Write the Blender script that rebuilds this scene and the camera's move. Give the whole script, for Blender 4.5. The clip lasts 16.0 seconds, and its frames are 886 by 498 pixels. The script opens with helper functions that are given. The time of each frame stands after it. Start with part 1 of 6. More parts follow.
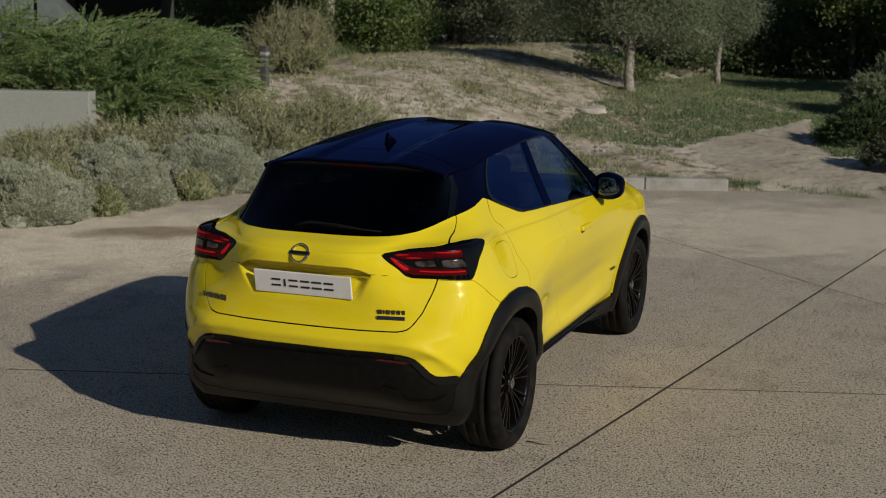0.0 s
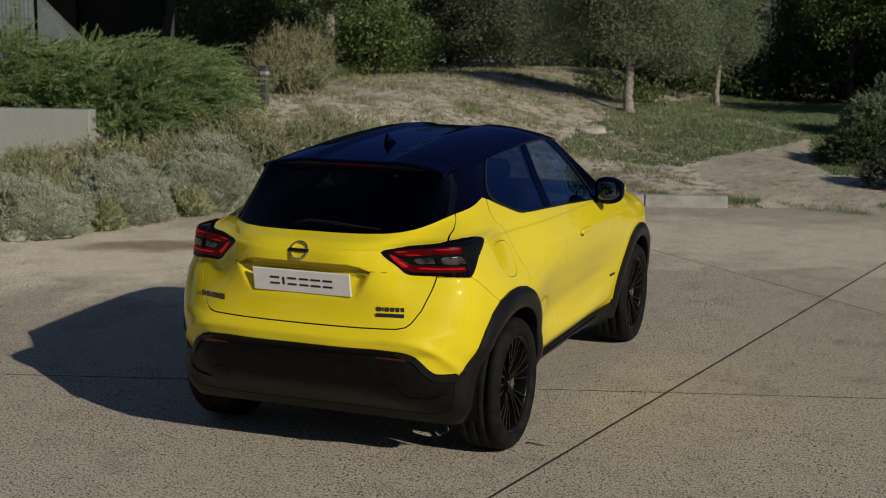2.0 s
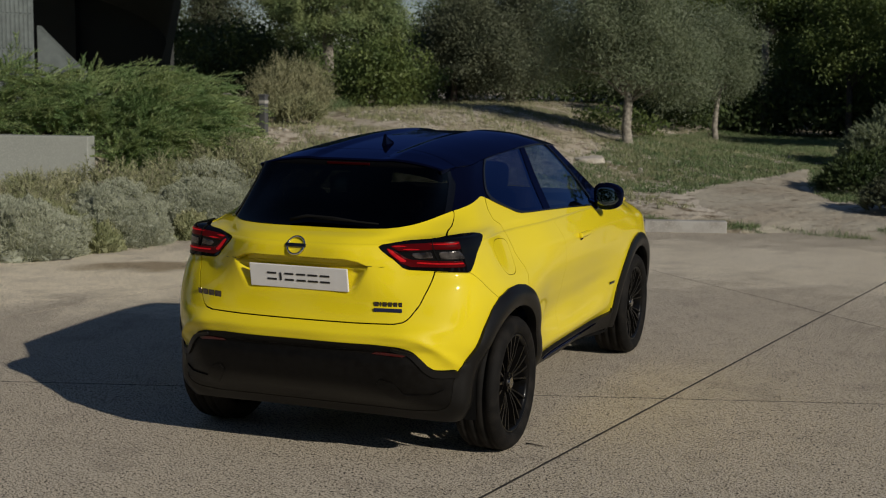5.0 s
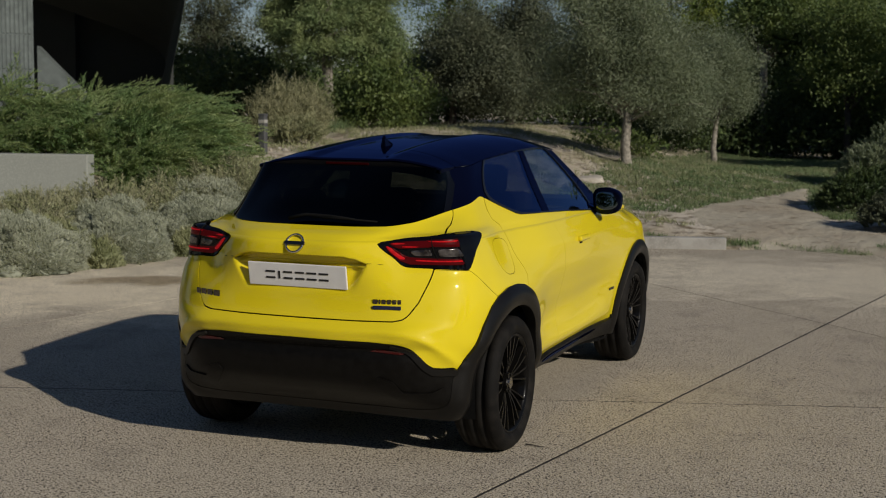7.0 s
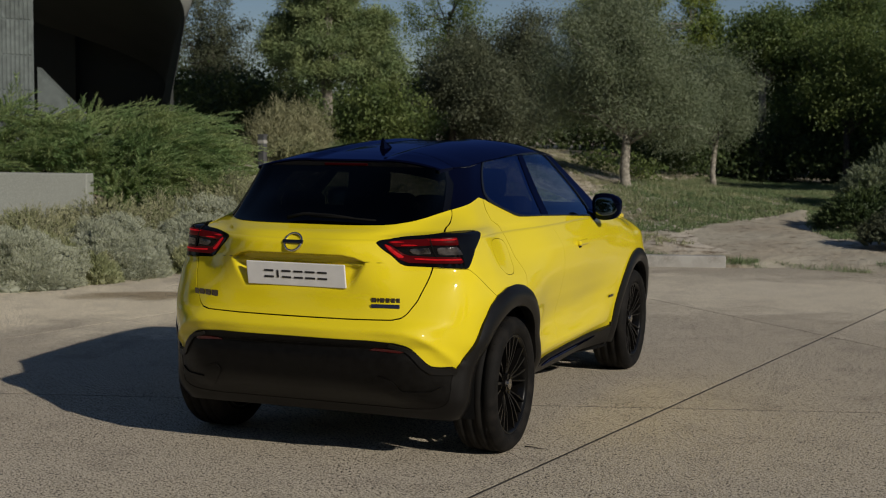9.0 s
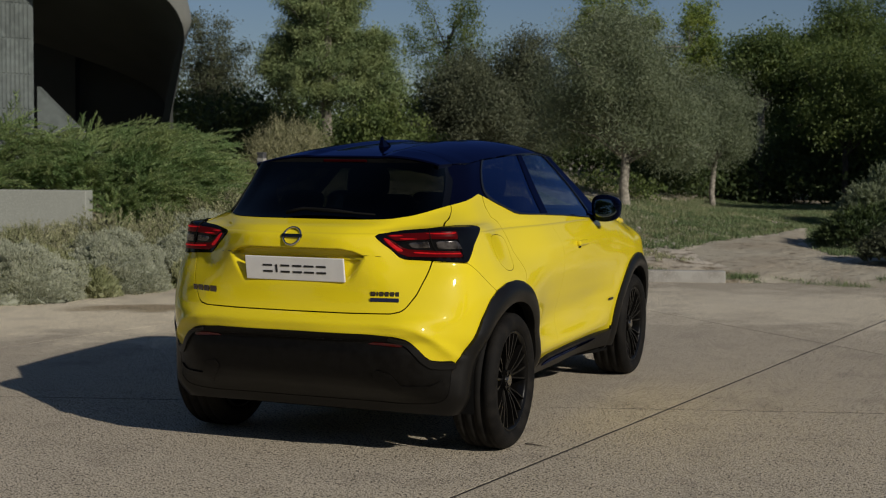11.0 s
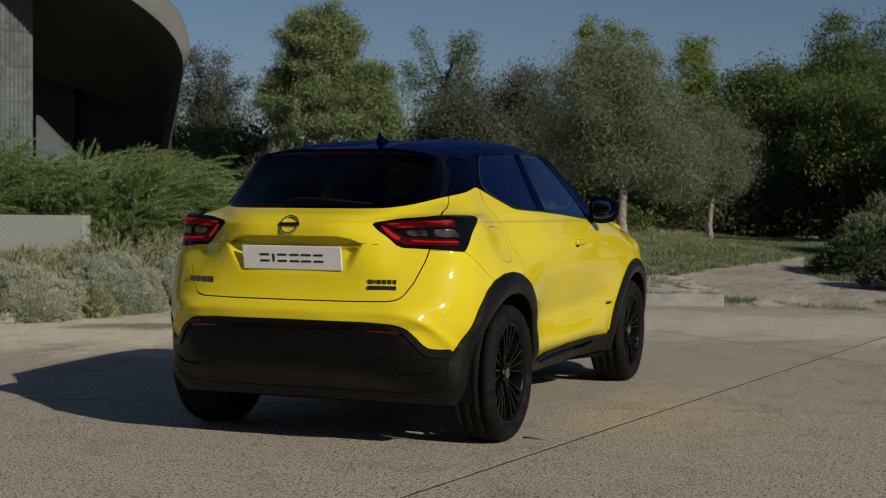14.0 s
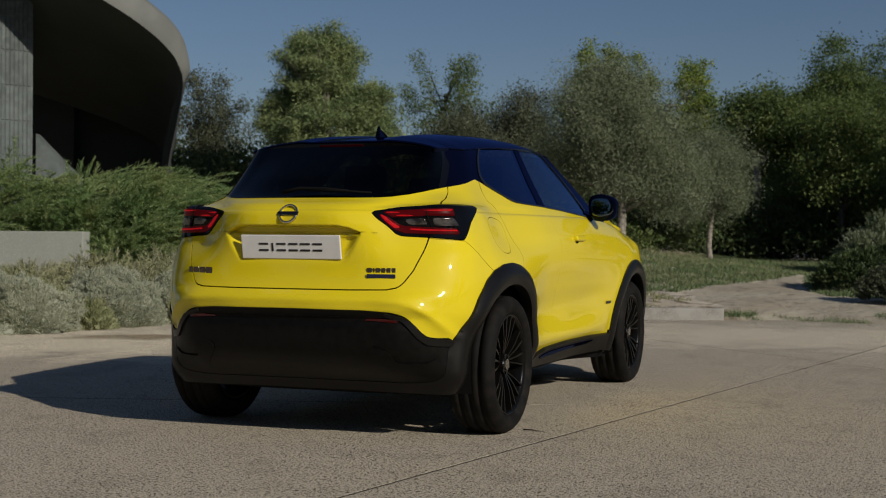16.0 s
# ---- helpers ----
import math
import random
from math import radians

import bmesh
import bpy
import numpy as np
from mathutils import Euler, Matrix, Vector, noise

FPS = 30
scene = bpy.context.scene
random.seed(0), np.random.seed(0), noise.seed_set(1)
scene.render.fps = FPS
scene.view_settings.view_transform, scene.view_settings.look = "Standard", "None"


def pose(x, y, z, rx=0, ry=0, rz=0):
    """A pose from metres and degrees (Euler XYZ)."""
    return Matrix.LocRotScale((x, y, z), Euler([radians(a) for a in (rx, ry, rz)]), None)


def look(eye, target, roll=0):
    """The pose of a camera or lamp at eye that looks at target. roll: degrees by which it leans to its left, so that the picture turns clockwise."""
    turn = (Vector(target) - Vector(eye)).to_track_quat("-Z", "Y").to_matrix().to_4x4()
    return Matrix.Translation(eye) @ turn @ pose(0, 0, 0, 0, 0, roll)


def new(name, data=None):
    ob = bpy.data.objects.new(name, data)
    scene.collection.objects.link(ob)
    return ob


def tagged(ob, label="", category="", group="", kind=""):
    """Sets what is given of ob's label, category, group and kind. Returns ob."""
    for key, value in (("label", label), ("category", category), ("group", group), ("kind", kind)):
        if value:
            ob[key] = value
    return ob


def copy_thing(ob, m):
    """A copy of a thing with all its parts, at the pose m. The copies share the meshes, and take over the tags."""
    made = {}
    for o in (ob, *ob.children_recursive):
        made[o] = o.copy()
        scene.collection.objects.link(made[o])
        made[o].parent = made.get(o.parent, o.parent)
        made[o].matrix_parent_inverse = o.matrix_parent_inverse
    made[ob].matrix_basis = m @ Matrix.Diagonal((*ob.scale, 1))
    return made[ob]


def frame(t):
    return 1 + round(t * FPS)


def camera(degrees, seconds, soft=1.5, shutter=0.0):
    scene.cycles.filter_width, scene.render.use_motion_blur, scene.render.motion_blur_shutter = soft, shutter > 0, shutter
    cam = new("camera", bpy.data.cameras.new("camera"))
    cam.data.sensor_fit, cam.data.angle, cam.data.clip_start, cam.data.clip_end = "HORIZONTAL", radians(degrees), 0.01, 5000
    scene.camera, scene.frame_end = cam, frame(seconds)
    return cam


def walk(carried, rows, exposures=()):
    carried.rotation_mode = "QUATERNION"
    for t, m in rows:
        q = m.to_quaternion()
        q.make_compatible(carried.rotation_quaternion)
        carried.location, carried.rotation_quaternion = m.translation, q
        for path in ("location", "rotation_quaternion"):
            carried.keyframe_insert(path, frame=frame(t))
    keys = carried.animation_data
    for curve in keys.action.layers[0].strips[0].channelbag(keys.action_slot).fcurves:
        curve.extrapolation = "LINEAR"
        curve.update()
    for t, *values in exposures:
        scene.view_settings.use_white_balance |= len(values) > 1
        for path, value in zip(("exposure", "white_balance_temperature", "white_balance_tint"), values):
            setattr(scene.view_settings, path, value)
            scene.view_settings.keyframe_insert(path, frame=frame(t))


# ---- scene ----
cam = camera(36.0, 16.0, 1.1)
cam.data.dof.use_dof, cam.data.dof.focus_distance, cam.data.dof.aperture_fstop = True, 6.5, 5.6
PATH = [
    (0, (2.955, -6.393, 2.287), (2.237, -4.563, 1.92), 0.7),
    (0.5, (2.96, -6.399, 2.251), (2.241, -4.567, 1.895), 0.7),
    (1, (2.959, -6.397, 2.212), (2.239, -4.563, 1.866), 0.7),
    (1.5, (2.957, -6.391, 2.171), (2.236, -4.556, 1.836), 0.7),
    (2, (2.962, -6.4, 2.132), (2.241, -4.563, 1.808), 0.7),
    (2.5, (2.963, -6.399, 2.093), (2.241, -4.56, 1.78), 0.6),
    (3, (2.965, -6.397, 2.054), (2.243, -4.556, 1.751), 0.7),
    (3.5, (2.966, -6.394, 2.011), (2.243, -4.552, 1.72), 0.6),
    (6, (2.964, -6.386, 1.816), (2.239, -4.537, 1.578), 0.7),
    (6.5, (2.971, -6.394, 1.779), (2.245, -4.544, 1.552), 0.6),
    (7, (2.971, -6.393, 1.741), (2.245, -4.541, 1.525), 0.6),
    (7.5, (2.973, -6.391, 1.706), (2.246, -4.539, 1.501), 0.6),
    (8, (2.972, -6.388, 1.668), (2.245, -4.534, 1.474), 0.6),
    (8.5, (2.977, -6.394, 1.629), (2.249, -4.54, 1.446), 0.6),
    (9, (2.975, -6.39, 1.589), (2.248, -4.535, 1.418), 0.6),
    (11.5, (2.975, -6.382, 1.381), (2.247, -4.522, 1.264), 0.5),
    (12, (2.974, -6.38, 1.341), (2.247, -4.52, 1.236), 0.5),
    (12.5, (2.978, -6.381, 1.301), (2.25, -4.52, 1.207), 0.5),
    (13, (2.98, -6.387, 1.251), (2.252, -4.526, 1.168), 0.5),
    (13.5, (2.981, -6.388, 1.208), (2.253, -4.526, 1.135), 0.5),
    (14, (2.981, -6.384, 1.154), (2.254, -4.522, 1.093), 0.5),
    (14.5, (2.982, -6.384, 1.101), (2.254, -4.521, 1.052), 0.4),
    (15, (2.983, -6.381, 1.055), (2.256, -4.519, 1.016), 0.4),
    (15.5, (2.982, -6.381, 1.01), (2.255, -4.518, 0.982), 0.4),
    (16, (2.981, -6.376, 0.958), (2.254, -4.513, 0.942), 0.4),
]
walk(cam, [(t, look(eye, target, roll)) for t, eye, target, roll in PATH])

# ---- light: clear low sun from the right, slightly behind the camera ----
SUN = Vector((1.82, -0.88, 1.0)).normalized()
world = bpy.data.worlds.new("sky")
scene.world = world
world.use_nodes = True
sky = world.node_tree.nodes.new("ShaderNodeTexSky")
sky.sky_type, sky.sun_disc = "NISHITA", False
sky.sun_elevation, sky.sun_rotation = math.asin(SUN.z), math.atan2(SUN.x, SUN.y)
sky.air_density, sky.dust_density, sky.ozone_density = 1.0, 0.25, 3.5
tint = world.node_tree.nodes.new("ShaderNodeMix")
tint.data_type, tint.blend_type = "RGBA", "MULTIPLY"
tint.inputs[0].default_value, tint.inputs[7].default_value = 1.0, (0.96, 0.94, 1.02, 1)
world.node_tree.links.new(sky.outputs[0], tint.inputs[6])
world.node_tree.links.new(tint.outputs[2], world.node_tree.nodes["Background"].inputs[0])
world.node_tree.nodes["Background"].inputs[1].default_value = 0.041
sun = new("sun", bpy.data.lights.new("sun", "SUN"))
sun.data.energy, sun.data.angle, sun.data.color = 3.2, radians(0.6), (1.0, 0.93, 0.815)
sun.matrix_world = look((0, 0, 0), -SUN)
sun.location = SUN * 40
scene.view_settings.exposure = 0.0

# ---- materials ----
def material(name, colour, rough=0.5, metal=0.0, coat=0.0, spec=0.5, grain=None, bump=None, islands=0.0, objects=0.0, thin=0.0):
    """colour: base. grain: (second colour, scale, contrast, detail) blended by noise; a list of such blends in turn.
    bump: (scale, metres) pairs. islands, objects: spread of brightness from piece to piece. thin: share of light let through (leaves)."""
    m = bpy.data.materials.new(name)
    m.use_nodes = True
    t = m.node_tree
    b = t.nodes["Principled BSDF"]
    b.inputs["Roughness"].default_value, b.inputs["Metallic"].default_value = rough, metal
    b.inputs["Coat Weight"].default_value, b.inputs["Coat Roughness"].default_value = coat, 0.03
    b.inputs["Specular IOR Level"].default_value = spec
    place = t.nodes.new("ShaderNodeNewGeometry").outputs["Position"]
    rgb = t.nodes.new("ShaderNodeRGB")
    rgb.outputs[0].default_value = (*colour, 1)
    out = rgb.outputs[0]

    def noise_tex(scale, detail=5.0):
        n = t.nodes.new("ShaderNodeTexNoise")
        n.inputs["Scale"].default_value, n.inputs["Detail"].default_value = scale, (1.5 if scale > 50 else detail)
        t.links.new(place, n.inputs["Vector"])
        return n.outputs["Fac"]

    def mixed(a, second, fac, mode="MIX"):
        x = t.nodes.new("ShaderNodeMix")
        x.data_type, x.blend_type = "RGBA", mode
        t.links.new(a, x.inputs[6])
        if isinstance(second, tuple):
            x.inputs[7].default_value = (*second, 1)
        else:
            t.links.new(second, x.inputs[7])
        if isinstance(fac, float):
            x.inputs[0].default_value = fac
        else:
            t.links.new(fac, x.inputs[0])
        return x.outputs[2]

    for second, scale, low, high in (grain or []):
        r = t.nodes.new("ShaderNodeMapRange")
        r.inputs["From Min"].default_value, r.inputs["From Max"].default_value = low, high
        t.links.new(noise_tex(scale), r.inputs["Value"])
        out = mixed(out, second, r.outputs[0])
    for spread, source in ((islands, "ShaderNodeNewGeometry"), (objects, "ShaderNodeObjectInfo")):
        if spread:
            r = t.nodes.new("ShaderNodeMapRange")
            r.inputs["To Min"].default_value, r.inputs["To Max"].default_value = 1 - spread, 1 + spread
            n = t.nodes.new(source)
            t.links.new(n.outputs["Random Per Island" if source.endswith("Geometry") else "Random"], r.inputs["Value"])
            s = t.nodes.new("ShaderNodeVectorMath")
            s.operation = "SCALE"
            t.links.new(out, s.inputs[0])
            t.links.new(r.outputs[0], s.inputs["Scale"])
            out = s.outputs[0]
    t.links.new(out, b.inputs["Base Color"])
    last = None
    for scale, height in (bump or []):
        n = t.nodes.new("ShaderNodeBump")
        n.inputs["Distance"].default_value = height
        t.links.new(noise_tex(scale, 3.0), n.inputs["Height"])
        if last:
            t.links.new(last, n.inputs["Normal"])
        last = n.outputs[0]
    if last:
        t.links.new(last, b.inputs["Normal"])
    if thin:
        tr = t.nodes.new("ShaderNodeBsdfTranslucent")
        t.links.new(mixed(out, (0.9, 1.0, 0.25), 0.35, "MULTIPLY"), tr.inputs["Color"])
        mx = t.nodes.new("ShaderNodeMixShader")
        mx.inputs[0].default_value = thin
        t.links.new(b.outputs[0], mx.inputs[1])
        t.links.new(tr.outputs[0], mx.inputs[2])
        t.links.new(mx.outputs[0], t.nodes["Material Output"].inputs["Surface"])
    return m


def lit(m, colour, strength):
    b = m.node_tree.nodes["Principled BSDF"]
    b.inputs["Emission Color"].default_value, b.inputs["Emission Strength"].default_value = (*colour, 1), strength
    return m


def glass(name, tint, face_on, sheen=(0.55, 0.70, 1.0)):
    """Thin tinted glass: clear through the tint, mirror-like towards grazing angles. face_on: share mirrored square on."""
    m = bpy.data.materials.new(name)
    m.use_nodes = True
    t = m.node_tree
    t.nodes.remove(t.nodes["Principled BSDF"])
    a, g, f, p, r, x = (t.nodes.new("ShaderNode" + k) for k in ("BsdfTransparent", "BsdfGlossy", "LayerWeight", "Math", "MapRange", "MixShader"))
    a.inputs[0].default_value = (*tint, 1)
    g.inputs["Color"].default_value = (*sheen, 1)
    g.inputs["Roughness"].default_value = 0.01
    p.operation = "POWER"
    p.inputs[1].default_value = 4.0
    r.inputs["To Min"].default_value, r.inputs["To Max"].default_value = face_on, 1.0
    t.links.new(f.outputs["Facing"], p.inputs[0])
    t.links.new(p.outputs[0], r.inputs["Value"])
    t.links.new(r.outputs[0], x.inputs[0])
    t.links.new(a.outputs[0], x.inputs[1])
    t.links.new(g.outputs[0], x.inputs[2])
    t.links.new(x.outputs[0], t.nodes["Material Output"].inputs["Surface"])
    return m


def lacquer(name, colour, sheen, face_on):
    """Black lacquer: a dark ground under a polished mirror that grows towards grazing angles. sheen: tint painted into
    the reflection.
    """
    m = material(name, colour, 0.4, spec=0.0, grain=[(tuple(k * 1.3 for k in colour), 300, 0.4, 0.6)])
    t = m.node_tree
    g, f, p, r, x = (t.nodes.new("ShaderNode" + k) for k in ("BsdfGlossy", "LayerWeight", "Math", "MapRange", "MixShader"))
    g.inputs["Color"].default_value, g.inputs["Roughness"].default_value = (*sheen, 1), 0.03
    p.operation, p.inputs[1].default_value = "POWER", 4.0
    r.inputs["To Min"].default_value, r.inputs["To Max"].default_value = face_on, 0.55
    t.links.new(f.outputs["Facing"], p.inputs[0])
    t.links.new(p.outputs[0], r.inputs["Value"])
    t.links.new(r.outputs[0], x.inputs[0])
    t.links.new(t.nodes["Principled BSDF"].outputs[0], x.inputs[1])
    t.links.new(g.outputs[0], x.inputs[2])
    t.links.new(x.outputs[0], t.nodes["Material Output"].inputs["Surface"])
    return m


YELLOW = material("yellow_paint", (0.75, 0.600, 0.014), 0.40, coat=1.0, spec=0.06, bump=[(900, 0.00004)])
# blue of the reflected sky deepened by the sheen and ground colours
PIANO = lacquer("black_gloss_paint", (0.0012, 0.0016, 0.0055), (0.17, 0.25, 0.62), 0.035)
PLASTIC = material("black_plastic", (0.0030, 0.0026, 0.0022), 0.42, spec=0.17, grain=[((0.005, 0.0046, 0.0042), 30, 0.4, 0.6)], bump=[(1500, 0.0002)])
SHELL = material("inner_dark", (0.006, 0.006, 0.006), 0.9, spec=0.1)
ARCH = material("satin_black_plastic", (0.006, 0.0055, 0.005), 0.36, spec=0.28, bump=[(1500, 0.0001)])
TRIM = material("satin_black_trim", (0.022, 0.022, 0.024), 0.35)
TYRE = material("tyre_rubber", (0.0055, 0.005, 0.0045), 0.75, spec=0.16, grain=[((0.012, 0.0105, 0.009), 14, 0.45, 0.65)], bump=[(600, 0.0004)])
RIM = material("gloss_black_alloy", (0.004, 0.0037, 0.0034), 0.3, coat=0.24, spec=0.08)
DISC = material("brake_metal", (0.30, 0.22, 0.13), 0.4, 0.9, grain=[((0.16, 0.11, 0.07), 25, 0.4, 0.6)])
BRIGHT = material("bright_chrome", (0.72, 0.69, 0.62), 0.14, 1.0)
BADGE = material("smoked_chrome", (0.16, 0.14, 0.12), 0.22, 1.0)
BLACK = material("black_gloss_plastic", (0.003, 0.003, 0.004), 0.25, coat=0.3, spec=0.1)
CHROME = material("dark_chrome", (0.40, 0.38, 0.35), 0.2, 1.0)
PLATE = material("plate_white", (0.74, 0.73, 0.72), 0.35, grain=[((0.70, 0.69, 0.68), 12, 0.4, 0.6)])
INK = material("plate_print", (0.012, 0.012, 0.014), 0.5)
RED = lit(material("red_lens", (0.30, 0.003, 0.004), 0.4, spec=0.05, grain=[((0.16, 0.003, 0.004), 55, 0.45, 0.6)]), (1.0, 0.02, 0.03), 0.22)
RED_DARK = lit(material("dark_red_lens", (0.045, 0.001, 0.002), 0.3, spec=0.06), (1.0, 0.03, 0.04), 0.025)
BRAKE = material("unlit_red_lens", (0.030, 0.0015, 0.002), 0.3, spec=0.1)
CLEAR = material("clear_lens", (0.16, 0.145, 0.14), 0.2, 0.6, coat=0.12, grain=[((0.03, 0.026, 0.026), 16, 0.42, 0.58)])
REFLECT = material("red_reflector", (0.05, 0.004, 0.003), 0.2, coat=0.3)
LETTER_BLUE = material("badge_blue", (0.03, 0.04, 0.11), 0.3, 0.6)
SEAT = material("seat_fabric", (0.03, 0.03, 0.034), 0.8, bump=[(400, 0.0006)])
GLASS_DARK = glass("privacy_glass", (0.12, 0.13, 0.15), 0.10, (0.30, 0.46, 1.0))
GLASS_REAR = glass("rear_privacy_glass", (0.06, 0.06, 0.05), 0.02, (0.5, 0.5, 0.5))
GLASS_LIGHT = glass("windscreen_glass", (0.52, 0.60, 0.62), 0.09, (0.36, 0.55, 1.0))
MIRROR = material("mirror_glass", (0.16, 0.20, 0.22), 0.02, 1.0)
FRAME = material("satin_grey_trim", (0.008, 0.008, 0.009), 0.25)

CONCRETE = material("yard_concrete", (0.495, 0.425, 0.315), 0.85, spec=0.25,
                    grain=[((0.50, 0.437, 0.337), 0.35, 0.35, 0.65), ((0.34, 0.29, 0.22), 3.0, 0.52, 0.74), ((0.62, 0.55, 0.45), 95, 0.52, 0.58), ((0.055, 0.045, 0.034), 110, 0.568, 0.588), ((0.030, 0.024, 0.019), 56, 0.622, 0.640)],
                    bump=[(100, 0.0045), (30, 0.002)], objects=0.04)


def patched(m, centre, turn, half, colour):
    """A soft-edged patch of its own shape multiplied into a material's colour: a noisy ellipse on the ground."""
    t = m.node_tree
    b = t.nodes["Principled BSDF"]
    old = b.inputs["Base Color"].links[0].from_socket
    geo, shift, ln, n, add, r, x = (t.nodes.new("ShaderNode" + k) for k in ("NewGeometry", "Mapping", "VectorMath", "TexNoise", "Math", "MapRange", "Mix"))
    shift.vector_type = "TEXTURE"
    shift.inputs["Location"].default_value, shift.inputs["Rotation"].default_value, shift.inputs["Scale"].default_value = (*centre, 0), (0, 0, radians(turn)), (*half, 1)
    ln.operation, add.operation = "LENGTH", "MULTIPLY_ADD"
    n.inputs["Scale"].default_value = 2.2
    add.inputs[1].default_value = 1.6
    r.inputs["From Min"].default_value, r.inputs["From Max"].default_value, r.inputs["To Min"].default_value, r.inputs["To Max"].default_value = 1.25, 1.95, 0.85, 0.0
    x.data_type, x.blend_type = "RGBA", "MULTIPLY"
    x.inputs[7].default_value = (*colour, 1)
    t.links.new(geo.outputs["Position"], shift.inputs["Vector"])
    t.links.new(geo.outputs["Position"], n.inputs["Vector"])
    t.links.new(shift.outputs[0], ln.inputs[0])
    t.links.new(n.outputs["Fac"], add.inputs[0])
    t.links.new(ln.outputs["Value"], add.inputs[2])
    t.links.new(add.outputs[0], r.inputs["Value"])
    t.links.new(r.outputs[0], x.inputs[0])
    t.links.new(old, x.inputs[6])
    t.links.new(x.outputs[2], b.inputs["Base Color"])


# two broad paler patches: colour multiplied above 1
patched(CONCRETE, (-4.3, 4.2), 35, (3.2, 2.0), (1.82, 1.83, 1.76))
patched(CONCRETE, (1.6, 7.6), 10, (4.0, 1.9), (1.55, 1.58, 1.57))
# two narrow dark stains
patched(CONCRETE, (-4.20, 4.75), 28, (1.15, .40), (0.38, 0.33, 0.26))
patched(CONCRETE, (-3.55, 5.6), 40, (.9, .10), (0.55, 0.49, 0.41))
JOINT = material("joint_filler", (0.018, 0.015, 0.012), 0.9, grain=[((0.04, 0.034, 0.026), 9, 0.5, 0.7)])
WALL = material("cast_concrete", (0.34, 0.35, 0.31), 0.8, grain=[((0.28, 0.29, 0.26), 1.3, 0.35, 0.65), ((0.355, 0.362, 0.325), 60, 0.45, 0.7)], bump=[(60, 0.001)])
KERB = material("kerb_concrete", (0.36, 0.35, 0.325), 0.85, grain=[((0.23, 0.215, 0.19), 4, 0.4, 0.7), ((0.37, 0.355, 0.32), 60, 0.5, 0.7)], bump=[(80, 0.002)])
PANEL = material("ribbed_concrete", (0.118, 0.136, 0.132), 0.85, grain=[((0.088, 0.103, 0.10), 1.6, 0.4, 0.6), ((0.14, 0.162, 0.157), 10, 0.45, 0.7)], bump=[(50, 0.001)], objects=0.10)
SOFFIT = material("shaded_soffit", (0.042, 0.045, 0.040), 0.85, grain=[((0.055, 0.058, 0.051), 0.8, 0.4, 0.6)])
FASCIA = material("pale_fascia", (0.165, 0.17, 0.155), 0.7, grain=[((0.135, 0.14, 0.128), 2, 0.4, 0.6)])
STEEL = material("grey_steel", (0.16, 0.16, 0.165), 0.5, 0.6)
EARTH = material("dry_earth", (0.44, 0.38, 0.29), 0.95, spec=0.2,
                 grain=[((0.56, 0.50, 0.41), 0.55, 0.42, 0.6), ((0.15, 0.15, 0.07), 0.9, 0.54, 0.66), ((0.15, 0.115, 0.07), 5, 0.5, 0.68), ((0.5, 0.43, 0.34), 18, 0.58, 0.72)],
                 bump=[(4, 0.05), (30, 0.015)])
STONE = material("pale_limestone", (0.46, 0.42, 0.36), 0.9, grain=[((0.34, 0.30, 0.25), 8, 0.4, 0.65)], bump=[(25, 0.01)], objects=0.15)
BARK = material("grey_bark", (0.33, 0.30, 0.25), 0.9, grain=[((0.18, 0.16, 0.13), 16, 0.42, 0.6)], bump=[(40, 0.01)])
BARK_DARK = material("dark_bark", (0.085, 0.07, 0.055), 0.9, grain=[((0.05, 0.04, 0.035), 16, 0.42, 0.6)], bump=[(40, 0.01)])


def leaf(name, colour, second, spread=0.35, thin=0.25, rough=0.55):
    return material(name, colour, rough, spec=0.3, grain=[(second, 2.6, 0.4, 0.62)], islands=spread, thin=thin)


JUNIPER = leaf("juniper_needles", (0.25, 0.36, 0.155), (0.41, 0.48, 0.225), 0.20, 0.5)
GREY_LEAF = leaf("grey_santolina_leaves", (0.385, 0.402, 0.310), (0.465, 0.478, 0.375), 0.10, 0.35, 0.8)
OLIVE_GREEN = leaf("rosemary_leaves", (0.205, 0.222, 0.110), (0.310, 0.308, 0.172), 0.3, 0.15)
STRAW = leaf("dry_stems", (0.345, 0.325, 0.215), (0.28, 0.272, 0.175), 0.4, 0.2, 0.8)
DRY_SHRUB = leaf("dry_shrub_stems", (0.25, 0.25, 0.14), (0.33, 0.32, 0.19), 0.3, 0.3, 0.8)
OLIVE_LEAF = leaf("olive_leaves", (0.190, 0.228, 0.140), (0.265, 0.300, 0.195), 0.10, 0.38)
PINE_LEAF = leaf("pine_needles", (0.150, 0.205, 0.085), (0.230, 0.275, 0.115), 0.3, 0.2)
POPLAR_LEAF = leaf("poplar_leaves", (0.150, 0.215, 0.048), (0.245, 0.285, 0.062), 0.4, 0.3)
OAK_LEAF = leaf("dark_oak_leaves", (0.078, 0.092, 0.055), (0.115, 0.126, 0.074), 0.14, 0.2)
GREEN_LEAF = leaf("green_leaves", (0.105, 0.152, 0.050), (0.180, 0.225, 0.072), 0.2, 0.42)
WOOD_LEAF = leaf("wood_edge_leaves", (0.092, 0.138, 0.050), (0.175, 0.225, 0.074), 0.15, 0.45)
DARK_LEAF = leaf("deep_green_leaves", (0.052, 0.082, 0.032), (0.105, 0.142, 0.050), 0.28, 0.35)
GRASS = leaf("meadow_grass", (0.130, 0.187, 0.082), (0.190, 0.228, 0.110), 0.35, 0.25)


